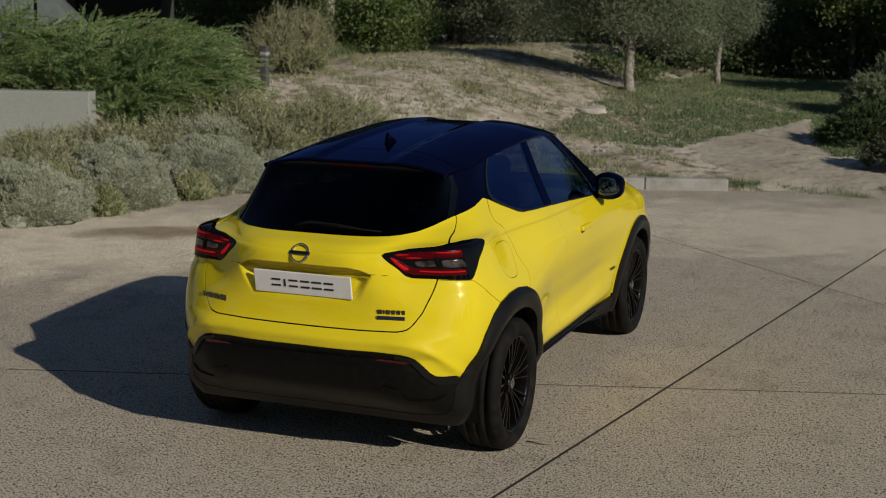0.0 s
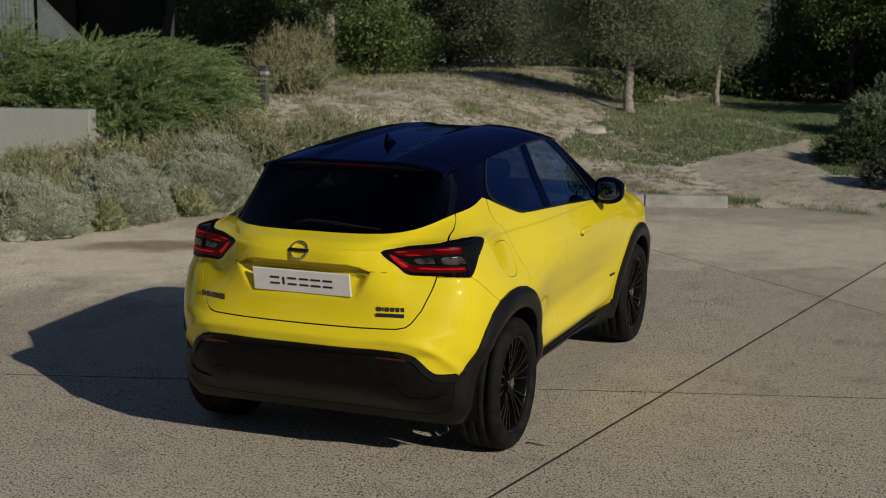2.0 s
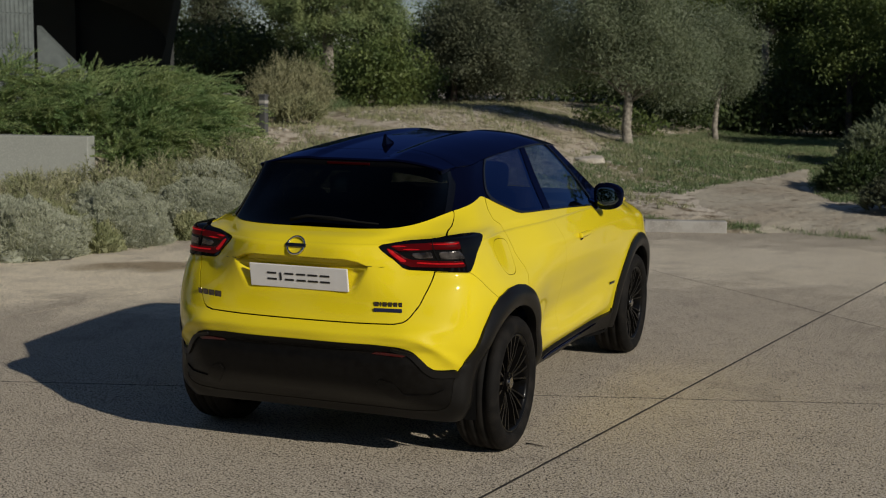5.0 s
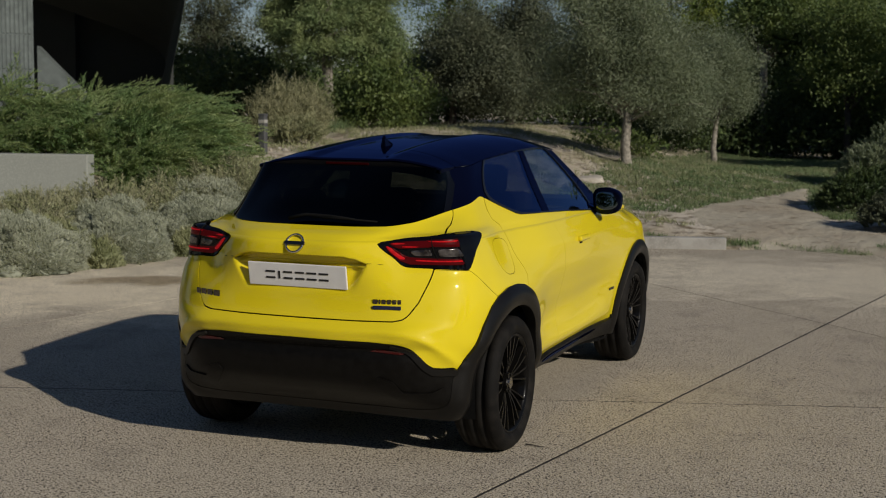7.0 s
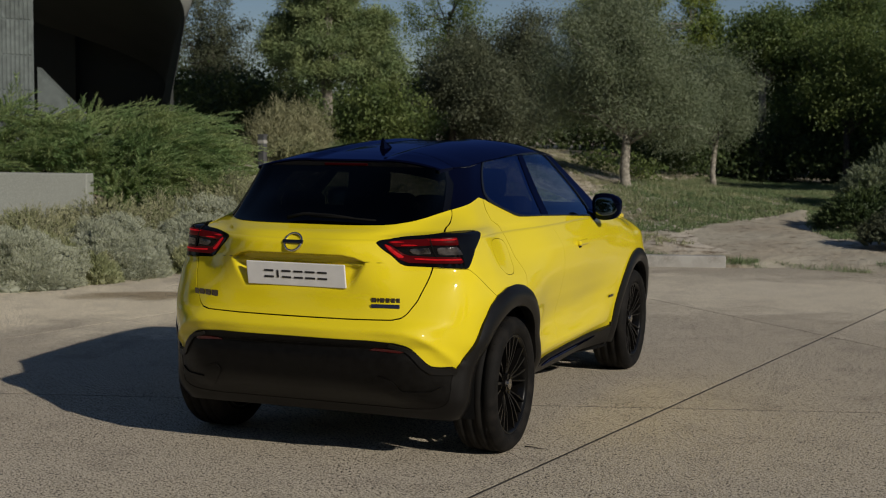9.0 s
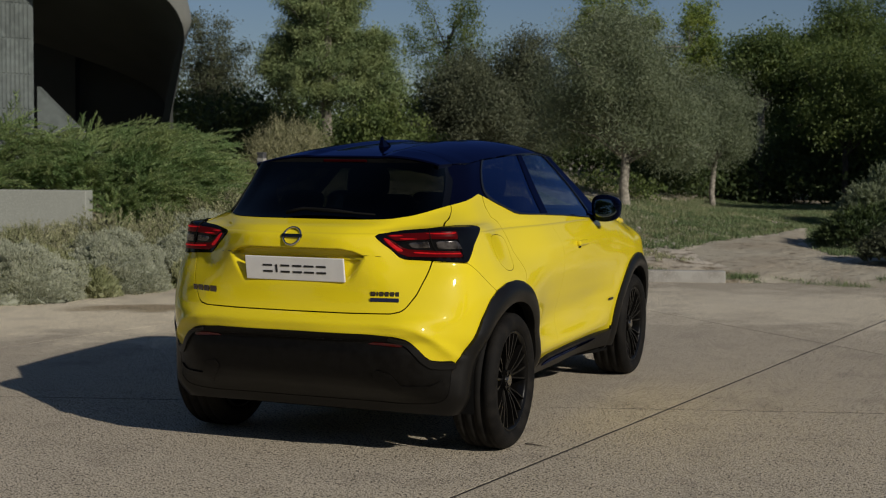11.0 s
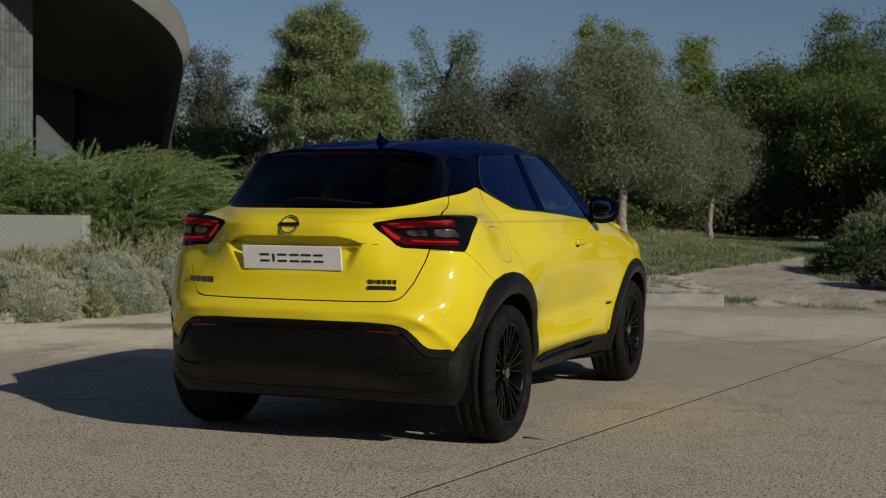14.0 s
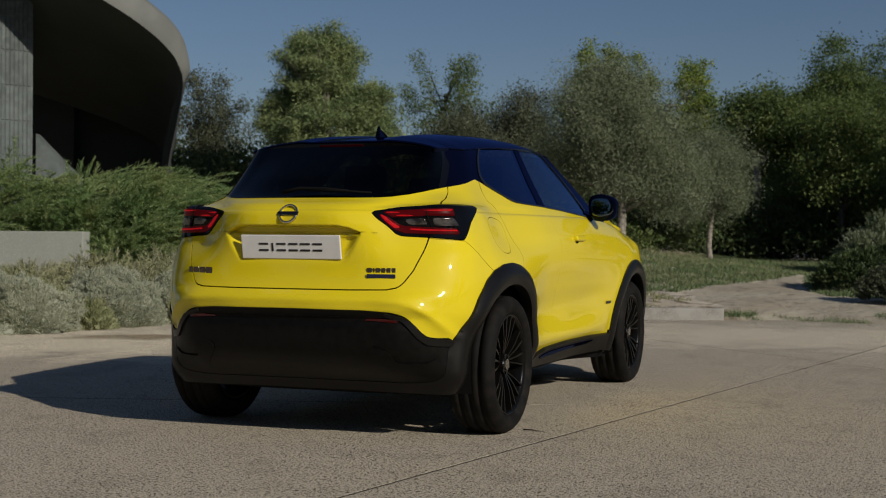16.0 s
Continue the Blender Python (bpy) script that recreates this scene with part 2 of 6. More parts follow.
# ---- mesh helpers ----
def mesh_object(name, verts, faces, mat, parent=None, label="", smooth=True):
    me = bpy.data.meshes.new(name)
    me.from_pydata([tuple(v) for v in verts], [], [tuple(f) for f in faces])
    me.materials.append(mat)
    if smooth:
        me.polygons.foreach_set("use_smooth", [True] * len(me.polygons))
    me.update()
    ob = new(name, me)
    ob.parent = parent
    return tagged(ob, label)


def part(name, bm, mat, parent=None, label="", smooth=False):
    me = bpy.data.meshes.new(name)
    bm.to_mesh(me)
    bm.free()
    me.materials.append(mat)
    if smooth:
        me.polygons.foreach_set("use_smooth", [True] * len(me.polygons))
    ob = new(name, me)
    ob.parent = parent
    return tagged(ob, label)


def thing(name, label, category, group="", kind="", at=None):
    ob = tagged(new(name), label, category, group, kind)
    if at:
        ob.location = at
    return ob


def box(bm, sx, sy, sz, m=None, bevel=0.0, segments=2):
    """A bevelled box of that size about the origin, placed by m."""
    made = bmesh.ops.create_cube(bm, size=1.0)["verts"]
    bmesh.ops.scale(bm, vec=(sx, sy, sz), verts=made)
    if bevel:
        edges = list({e for v in made for e in v.link_edges})
        made = list({v for f in bmesh.ops.bevel(bm, geom=edges, offset=bevel, segments=segments, affect="EDGES", profile=0.5)["faces"] for v in f.verts} | {v for v in made if v.is_valid})
    if m is not None:
        bmesh.ops.transform(bm, matrix=m, verts=[v for v in made if v.is_valid])
    return bm


def boxed(sx, sy, sz, m=None, bevel=0.0, segments=2):
    return box(bmesh.new(), sx, sy, sz, m, bevel, segments)


def lathe(profile, steps, closed=True):
    """Vertices and faces of a profile of (radius, along x) turned about the x axis."""
    a = np.arange(steps) * 2 * math.pi / steps
    r, x = np.array(profile)[:, 0], np.array(profile)[:, 1]
    v = np.stack([np.repeat(x[:, None], steps, 1), r[:, None] * np.cos(a), r[:, None] * np.sin(a)], 2).reshape(-1, 3)
    f = []
    n = len(profile)
    for i in range(n if closed else n - 1):
        for j in range(steps):
            k, l = (i + 1) % n, (j + 1) % steps
            f.append((i * steps + j, k * steps + j, k * steps + l, i * steps + l))
    return v, f


def tube(points, radii, sides=6):
    """Vertices and faces of a tapered tube along points."""
    p = [Vector(q) for q in points]
    v, f = [], []
    for i, q in enumerate(p):
        way = (p[min(i + 1, len(p) - 1)] - p[max(i - 1, 0)]).normalized()
        a = way.orthogonal().normalized()
        b = way.cross(a)
        for j in range(sides):
            c = 2 * math.pi * j / sides
            v.append(q + (a * math.cos(c) + b * math.sin(c)) * radii[i])
    for i in range(len(p) - 1):
        for j in range(sides):
            k = (j + 1) % sides
            f.append((i * sides + j, i * sides + k, (i + 1) * sides + k, (i + 1) * sides + j))
    f.append(tuple(range(sides))[::-1])
    f.append(tuple(range((len(p) - 1) * sides, len(p) * sides)))
    return v, f


def cards(name, centres, along, across, mat, parent=None, label="", needles=False):
    """One mesh of leaves: centre, half length and half width vectors (n, 3) each. Four-cornered, or three-cornered needles."""
    n = len(centres)
    k = 3 if needles else 4
    if needles:
        v = np.stack([centres - along + across, centres - along - across, centres + along], 1).reshape(-1, 3)
    else:
        v = np.stack([centres - along, centres + across * 1.0 - along * 0.1, centres + along, centres - across * 1.0 - along * 0.1], 1).reshape(-1, 3)
    me = bpy.data.meshes.new(name)
    me.vertices.add(k * n)
    me.vertices.foreach_set("co", v.astype(np.float32).ravel())
    me.loops.add(k * n)
    me.loops.foreach_set("vertex_index", np.arange(k * n, dtype=np.int32))
    me.polygons.add(n)
    me.polygons.foreach_set("loop_start", np.arange(n, dtype=np.int32) * k)
    me.materials.append(mat)
    me.update(calc_edges=True)
    ob = new(name, me)
    ob.parent = parent
    return tagged(ob, label)


def spline(knots, at):
    """Monotone cubic through (key, values...) knots, at the keys given."""
    k = np.array(knots, float)
    t, p, at = k[:, 0], k[:, 1:], np.asarray(at, float)
    h = np.diff(t)[:, None]
    d = np.diff(p, axis=0) / h
    m = np.zeros_like(p)
    m[0], m[-1] = d[0], d[-1]
    for i in range(1, len(t) - 1):
        same = d[i - 1] * d[i] > 0
        w1, w2 = 2 * h[i] + h[i - 1], h[i] + 2 * h[i - 1]
        with np.errstate(divide="ignore", invalid="ignore"):
            m[i] = np.where(same, (w1 + w2) / (w1 / d[i - 1] + w2 / d[i]), 0)
    i = np.clip(np.searchsorted(t, at) - 1, 0, len(t) - 2)
    s = np.clip((at - t[i]) / h[i, 0], 0, 1)[:, None]
    a, b, hh = p[i], p[i + 1], h[i]
    return (2 * s**3 - 3 * s**2 + 1) * a + (s**3 - 2 * s**2 + s) * hh * m[i] + (3 * s**2 - 2 * s**3) * b + (s**3 - s**2) * hh * m[i + 1]


# ---- ground ----
YARD = [(-9, -17.4), (-8.2, 0), (-6.7, 2.6), (-5.8, 4.1), (-5.4, 4.8), (-5.25, 6.2), (-4.85, 7.3), (-3.5, 8.65), (-1.25, 9.55), (0.17, 9.98), (1.0, 10.02), (2.0, 9.75), (4, 9.3),
        (9, 8.6), (18.6, 8.2), (18.6, -17.4)]


def yard_distance(p):
    """Distance from the yard's edge, negative within it."""
    p = np.asarray(p, float)
    d = np.full(len(p), 1e9)
    inside = np.zeros(len(p), bool)
    for (ax, ay), (bx, by) in zip(YARD, YARD[1:] + YARD[:1]):
        a, ab = np.array((ax, ay)), np.array((bx - ax, by - ay))
        s = np.clip(((p - a) @ ab) / (ab @ ab), 0, 1)
        d = np.minimum(d, np.linalg.norm(p - a - s[:, None] * ab, axis=1))
        with np.errstate(divide="ignore", invalid="ignore"):
            inside ^= ((ay > p[:, 1]) != (by > p[:, 1])) & (p[:, 0] < (bx - ax) * (p[:, 1] - ay) / (by - ay) + ax)
    return np.where(inside, -d, d)


def ease(x):
    x = np.clip(x, 0, 1)
    return x * x * (3 - 2 * x)


def wobble(x, y, scale):
    return (np.sin(x * 2.1 / scale + 1.3 * np.sin(y * 1.7 / scale)) + np.sin(y * 2.6 / scale + 1.9 * np.sin(x * 1.3 / scale + 2)) + np.sin((x + y) * 3.9 / scale + 1)) / 3


def land(x, y):
    """Height of the open ground at x, y (arrays)."""
    x, y = np.asarray(x, float), np.asarray(y, float)
    d = yard_distance(np.stack([x.ravel(), y.ravel()], 1)).reshape(x.shape) + 0.05 * wobble(x, y, 0.4)
    h = -0.06 + 0.09 * ease(d / np.where(x > 0.2, 0.10 + 0.8 * ease((x - 0.2) / 0.8), 0.10)) + 0.09 * ease(d / 1.5) + 0.040 * np.clip(d - 0.5, 0, 9)
    h += 0.72 * ease((-x - 1.5) / 5.0) * ease(d / 4.5) * ease((y - 7.0) / 4.0) + 0.22 * np.exp(-((x + 3.2) ** 2 + (y - 16.5) ** 2) / 10)
    h += (0.02 * wobble(x, y, 1.6) + 0.012 * wobble(x, y, 0.5)) * ease(d / 1.0)
    return h


def spot(x, y, down=0.02):
    return (x, y, float(land(np.array([x]), np.array([y]))[0]) - down)


gx = np.concatenate([-np.geomspace(600, 19, 14), np.arange(-18, -6.5, 0.22), np.arange(-6.5, 5, 0.10), np.arange(5, 10, 0.22), np.geomspace(10.2, 600, 16)])
gy = np.concatenate([-np.geomspace(600, 23, 12), np.arange(-22, 2.5, 1.5), np.arange(3, 8.4, 0.2), np.arange(8.4, 16, 0.10), np.arange(16, 30, 0.25), np.geomspace(30.5, 600, 18)])
GX, GY = np.meshgrid(gx, gy)
GZ = land(GX, GY)
n = len(gx)
mesh_object("ground", np.stack([GX.ravel(), GY.ravel(), GZ.ravel()], 1), [(j * n + i, j * n + i + 1, (j + 1) * n + i + 1, (j + 1) * n + i) for j in range(len(gy) - 1) for i in range(n - 1)],
            EARTH, None, "dry pale earth with patches of thin grass")
tagged(bpy.data.objects["ground"], category="ground", kind="structure")

# the bare earth path that leaves the yard
PATH_EARTH = material("trodden_earth", (0.45, 0.405, 0.315), 0.95, spec=0.2, grain=[((0.36, 0.31, 0.235), 1.2, 0.42, 0.62), ((0.22, 0.185, 0.13), 5, 0.57, 0.7), ((0.48, 0.43, 0.35), 40, 0.55, 0.72)], bump=[(6, 0.03), (60, 0.006)])
PATH_EDGES = [(9.2, .25, 3.6), (10.0, .25, 3.0), (10.6, .10, 2.45), (11.4, -.35, 1.75), (12.5, -.92, 1.2), (13.3, -.72, .95), (14.0, -.40, .75), (15.0, .10, .62), (15.8, .35, .55)]
rows = spline(PATH_EDGES, np.linspace(9.2, 15.8, 66))
pv, pf = [], []
for j, (y, (left, right)) in enumerate(zip(np.linspace(9.2, 15.8, 66), rows)):
    for i in range(21):
        k = i / 10 - 1
        wave = 0.10 * math.sin(y * 2.9 + 2 * (k > 0)) + 0.06 * math.sin(y * 7.1 + 1)
        x = (left + right) / 2 + ((right - left) / 2 + wave) * k
        pv.append((x, y, float(land(np.array([x]), np.array([y]))[0]) + 0.024 * (1 - k**4) - 0.010))
pf = [(j * 21 + i, j * 21 + i + 1, (j + 1) * 21 + i + 1, (j + 1) * 21 + i) for j in range(65) for i in range(20)]
tagged(mesh_object("path", pv, pf, PATH_EARTH, None, "bare trodden pale earth track beside the meadow"), category="path", kind="structure")

# ---- kerb, low wall, bollard, stone ----
kerb = thing("kerb", "pale concrete kerb block at the yard's edge", "kerb", kind="structure")
for k in range(2):
    a, b = Vector((-1.72 + 0.95 * k, 9.37 + 0.32 * k, 0)), Vector((-0.775 + 0.95 * k, 9.69 + 0.32 * k, 0))
    mid = (a + b) / 2
    part("kerbstone", boxed((b - a).length - 0.008, 0.16, 0.30, pose(mid.x, mid.y + 0.07, -0.01, 0, 0, math.degrees(math.atan2(0.32, 0.95))), 0.012), KERB, kerb)

wall = thing("low_wall", "low pale cast concrete garden wall", "wall", kind="structure")
part("wall_body", boxed(7.0, 0.26, 1.3, pose(-11.02, 7.32, 0.36, 0, 0, 15.8), 0.012), WALL, wall)
part("footing_slab", boxed(8.0, 1.3, 0.4, pose(-11.1, 6.62, 0.22, 0, 0, 15.8), 0.02), WALL, wall, "pale concrete ledge")

bollard = thing("bollard", "slim grey steel bollard lamp in the planting", "bollard", at=spot(-6.69, 11.07, 0.03))
part("post", boxed(0.10, 0.10, 0.58, pose(0, 0, 0.29), 0.008), STEEL, bollard)
part("cap", boxed(0.112, 0.112, 0.03, pose(0, 0, 0.595), 0.006), STEEL, bollard)
part("light_slot", boxed(0.104, 0.104, 0.05, pose(0, 0, 0.50), 0.004), KERB, bollard, "pale frosted slot")


def rock(name, sx, sy, sz, seed, label):
    bm = bmesh.new()
    bmesh.ops.create_icosphere(bm, subdivisions=3, radius=1)
    for v in bm.verts:
        c = v.co.copy()
        for k in range(3):
            c[k] = math.copysign(abs(c[k]) ** 0.55, c[k])
        v.co = Vector((c.x * sx, c.y * sy, c.z * sz)) * (1 + 0.16 * noise.noise(v.co * 1.6 + Vector((seed, 0, 0))))
    return tagged(part(name, bm, STONE, None, label), category="stone")


flat_stone = rock("flat_stone", 0.24, 0.17, 0.055, 3, "flat pale limestone block on the bank")
flat_stone.matrix_world = Matrix.Translation(spot(-2.68, 14.2, -0.03)) @ pose(0, 0, 0, 5, -4, 20)

# ---- building: ribbed concrete wall under a curved dark canopy ----
RIGHT, AHEAD = Vector((0.931, 0.365, 0)), Vector((-0.365, 0.931, 0))
EYE_GROUND = Vector((2.98, -6.38, 0))


def off(across, deep, up):
    """A place by metres to the side of and along the camera's heading, and height."""
    p = EYE_GROUND + RIGHT * across + AHEAD * deep
    return Vector((p.x, p.y, up))


building = thing("building", "modern concrete building with ribbed wall and curved dark canopy", "building", kind="structure")
w0, w1 = off(-9.6, 17.2, 0), off(-6.14, 20.5, 0)
way = (w1 - w0).normalized()
side = Vector((-way.y, way.x, 0))
turn = math.degrees(math.atan2(way.y, way.x))
length = (w1 - w0).length
mid = (w0 + w1) / 2 + side * 0.113
part("wall_body", boxed(length, 0.22, 4.8, pose(mid.x, mid.y, 2.32, 0, 0, turn)), PANEL, building)
ribs = [(k, c) for k in range(int(length / 0.62) + 1) for c in range(9)]
for k, c in ribs:
    bm = bmesh.new()
    for r in range(9):
        s = k * 0.62 + (r + 0.5) * 0.62 / 9
        if s > length - 0.01:
            continue
        q = w0 + way * s
        box(bm, 0.060, 0.018, 0.516, pose(q.x, q.y, 0.32 + 0.52 * c, 0, 0, turn), 0.012, 1)
    if bm.verts:
        part("ribbed_panel", bm, PANEL, building)
    else:
        bm.free()
# sweeping side wall beside the ribbed wall
v, f = [], []
for j in range(13):
    s = j / 12
    top = 1.75 * (1 - s) ** 1.2 + 0.75
    p = off(-6.15 + 1.9 * s, 20.7 + 0.5 * s, 0)
    for k, z in ((0.0, 0.1), (0.0, top), (0.22, top), (0.22, 0.1)):
        v.append((p.x + AHEAD.x * k, p.y + AHEAD.y * k, z))
f = [(j * 4 + k, (j + 1) * 4 + k, (j + 1) * 4 + (k + 1) % 4, j * 4 + (k + 1) % 4) for j in range(12) for k in range(4)] + [(3, 2, 1, 0), (48, 49, 50, 51)]
mesh_object("swept_wall", v, f, PANEL, building, "grey wall falling in a curve", smooth=False)
# canopy: rim curve from overhead down to the ground
rim = spline([(0, -12.5, 15.0, 8.2), (1, -8.6, 17.6, 6.6), (2, -5.55, 19.2, 4.72), (3, -4.86, 19.4, 4.33), (4, -4.44, 19.7, 4.07), (5, -4.09, 20.0, 3.78), (6, -3.92, 20.2, 3.54), (7, -3.86, 20.35, 3.27), (8, -3.96, 20.5, 2.76), (9, -4.11, 20.6, 2.13), (10, -4.40, 20.7, 0.2)], np.linspace(0, 10, 81))
rise = spline([(0, .80), (2, .42), (3, .36), (4, .34), (5, .33), (6, .26), (7, .12), (8, .03), (10, .03)], np.linspace(0, 10, 81))[:, 0]
v, f = [], []
for (a, d, z), h in zip(rim, rise):
    out = min(1.0, max(0.0, (h - 0.03) / 0.1))
    for p in (off(a, d, z), off(a - 0.02 + (0.04 + 0.06 * h) * out, d + 0.05 - 0.11 * out, z + h), off(a - 0.16 + (0.21 + 0.06 * h) * out, d + 0.3, z + h + 0.04), off(a - 0.9, d + 4.5, z + h * 0.6 + 0.02)):
        v.append(p)
f = [(j * 4 + k, j * 4 + k + 1, (j + 1) * 4 + k + 1, (j + 1) * 4 + k) for j in range(80) for k in range(3)]
mesh_object("canopy_rim", v, [q for i, q in enumerate(f) if i % 3 < 2 and i < 3 * 58], FASCIA, building, "pale smooth concrete edge band")
# low end of the rim takes the soffit colour: its shade is painted in
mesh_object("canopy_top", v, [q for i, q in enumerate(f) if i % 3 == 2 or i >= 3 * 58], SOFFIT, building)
v = []
for (a, d, z) in rim:
    q = off(a, d, z)
    back = off(min(-5.2 + (a + 5.2) * 0.55, (a / d - 0.014) * (d + 4.0)), d + 4.0, max(0.1, z * 0.72))
    v += [q, off(a - 0.05, d + 0.06, z - 0.02), off(a - 0.12, d + 0.35, z - 0.05), q.lerp(back, 0.6) + Vector((0, 0, 0.12)), back]
f = [(j * 5 + k, (j + 1) * 5 + k, (j + 1) * 5 + k + 1, j * 5 + k + 1) for j in range(80) for k in range(4)]
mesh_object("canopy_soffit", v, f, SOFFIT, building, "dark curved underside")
c = off(-10.4, 24.6, 2.5)
c2 = off(-11.3, 24.3, 0)
# walls closing the recess, the shade inside it put into their dark colour
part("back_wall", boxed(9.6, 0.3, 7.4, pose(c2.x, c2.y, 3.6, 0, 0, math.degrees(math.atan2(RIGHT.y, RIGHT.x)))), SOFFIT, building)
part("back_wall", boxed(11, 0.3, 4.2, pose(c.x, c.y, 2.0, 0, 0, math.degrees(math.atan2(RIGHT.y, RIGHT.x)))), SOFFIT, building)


# ---- the car ----
def region(poly, key, grow=0.0):
    """Signed distance to a polygon in the plane that key picks out, below nought inside."""
    def f(v):
        p = key(v)
        d = np.full(len(p), 1e9)
        inside = np.zeros(len(p), bool)
        for (ax, ay), (bx, by) in zip(poly, poly[1:] + poly[:1]):
            a, ab = np.array((ax, ay)), np.array((bx - ax, by - ay))
            s = np.clip(((p - a) @ ab) / max(ab @ ab, 1e-12), 0, 1)
            d = np.minimum(d, np.linalg.norm(p - a - s[:, None] * ab, axis=1))
            if by != ay:
                inside ^= ((ay > p[:, 1]) != (by > p[:, 1])) & (p[:, 0] < (bx - ax) * (p[:, 1] - ay) / (by - ay) + ax)
        return np.where(inside, -d, d) - grow
    return f


PLATE_FIELD = [(-.362, .976), (-.30, 1.004), (-.24, 1.015), (.24, 1.015), (.30, 1.004), (.362, .976), (.275, .80), (-.275, .80)]


def body_lines():
    """Upright profile lines of the right half, from the middle of the tail round to the windscreen pillar: (z, x, y)."""
    tail_mid = [(.20, 0, -.40), (.30, 0, -.52), (.38, 0, -.64), (.44, 0, -.69), (.53, 0, -.71), (.585, 0, -.70), (.60, 0, -.715), (.63, 0, -.735), (.68, 0, -.725), (.72, 0, -.69),
                (.84, 0, -.668), (.94, 0, -.685), (1.01, 0, -.705), (1.065, 0, -.70), (1.11, 0, -.66), (1.145, 0, -.575), (1.27, 0, -.39), (1.41, 0, -.18)]
    recess = [(.20, .27, -.40), (.30, .27, -.52), (.38, .27, -.635), (.44, .27, -.685), (.53, .27, -.70), (.585, .27, -.69), (.60, .27, -.705), (.63, .27, -.725), (.68, .27, -.71), (.72, .27, -.68),
              (.84, .27, -.66), (.94, .27, -.676), (1.01, .27, -.692), (1.065, .27, -.685), (1.11, .27, -.64), (1.145, .27, -.555), (1.27, .26, -.37), (1.41, .26, -.17)]
    lip_end = [(.20, .38, -.39), (.30, .38, -.52), (.38, .38, -.63), (.44, .38, -.675), (.53, .39, -.69), (.585, .39, -.68), (.60, .39, -.69), (.63, .39, -.705), (.68, .39, -.695), (.72, .39, -.668),
               (.84, .38, -.648), (.94, .37, -.65), (1.01, .36, -.655), (1.065, .345, -.65), (1.11, .36, -.60), (1.145, .37, -.52), (1.27, .375, -.33), (1.41, .375, -.155)]
    lamp_in = [(.20, .50, -.38), (.30, .52, -.52), (.38, .54, -.61), (.44, .55, -.64), (.53, .56, -.655), (.585, .56, -.65), (.60, .56, -.655), (.63, .56, -.665), (.68, .56, -.66), (.72, .55, -.635),
               (.84, .53, -.605), (.95, .505, -.575), (1.0, .485, -.575), (1.05, .46, -.585), (1.09, .452, -.573), (1.108, .452, -.53), (1.145, .455, -.47), (1.27, .47, -.29), (1.41, .47, -.13)]
    corner = [(.20, .68, -.38), (.34, .725, -.49), (.50, .737, -.49), (.62, .775, -.485), (.75, .785, -.465), (.88, .778, -.428), (.95, .758, -.408), (1.03, .735, -.422),
              (1.085, .717, -.436), (1.103, .710, -.434), (1.116, .655, -.365), (1.14, .615, -.315), (1.19, .575, -.20), (1.27, .548, -.10), (1.41, .51, .02)]
    flank = [(.20, .74, -.20), (.34, .80, -.25), (.50, .825, -.25), (.62, .845, -.25), (.75, .845, -.24), (.88, .825, -.22), (.95, .80, -.20), (1.04, .772, -.19),
             (1.095, .752, -.185), (1.107, .738, -.18), (1.122, .705, -.15), (1.16, .665, -.10), (1.27, .592, .06), (1.41, .54, .20)]
    haunch = [(.20, .76, .10), (.34, .84, .10), (.50, .865, .10), (.62, .88, .10), (.75, .878, .10), (.85, .855, .10), (.95, .80, .10), (1.07, .745, .09), (1.16, .685, .14),
              (1.254, .618, .20), (1.43, .535, .40)]
    rear_door = [(.20, .64, .72), (.27, .715, .72), (.34, .775, .72), (.42, .822, .72), (.47, .816, .72), (.55, .800, .72), (.70, .832, .72), (.85, .858, .72), (.96, .85, .72), (1.03, .82, .72), (1.10, .78, .74),
                 (1.14, .752, .76), (1.27, .662, .82), (1.465, .535, .95)]
    door = [(.20, .64, 1.25), (.27, .715, 1.25), (.34, .775, 1.25), (.42, .822, 1.25), (.49, .806, 1.25), (.57, .802, 1.25), (.70, .832, 1.25), (.85, .864, 1.25), (.95, .866, 1.25), (1.03, .835, 1.25), (1.10, .79, 1.25), (1.135, .765, 1.25),
            (1.27, .675, 1.27), (1.475, .545, 1.27)]
    front_door = [(.20, .64, 1.75), (.27, .715, 1.75), (.34, .775, 1.75), (.42, .820, 1.75), (.53, .806, 1.75), (.60, .810, 1.75), (.70, .835, 1.75), (.85, .86, 1.75), (.95, .86, 1.75), (1.03, .83, 1.75), (1.09, .79, 1.75), (1.12, .765, 1.73),
                  (1.27, .672, 1.60), (1.465, .55, 1.44)]
    pillar = [(.20, .75, 2.10), (.34, .80, 2.12), (.50, .825, 2.15), (.70, .85, 2.17), (.85, .86, 2.18), (.95, .85, 2.18), (1.03, .81, 2.18), (1.09, .76, 2.10), (1.12, .745, 2.05),
              (1.27, .665, 1.83), (1.45, .565, 1.57)]
    return [tail_mid, recess, lip_end, lamp_in, corner, flank, haunch, rear_door, door, front_door, pillar]


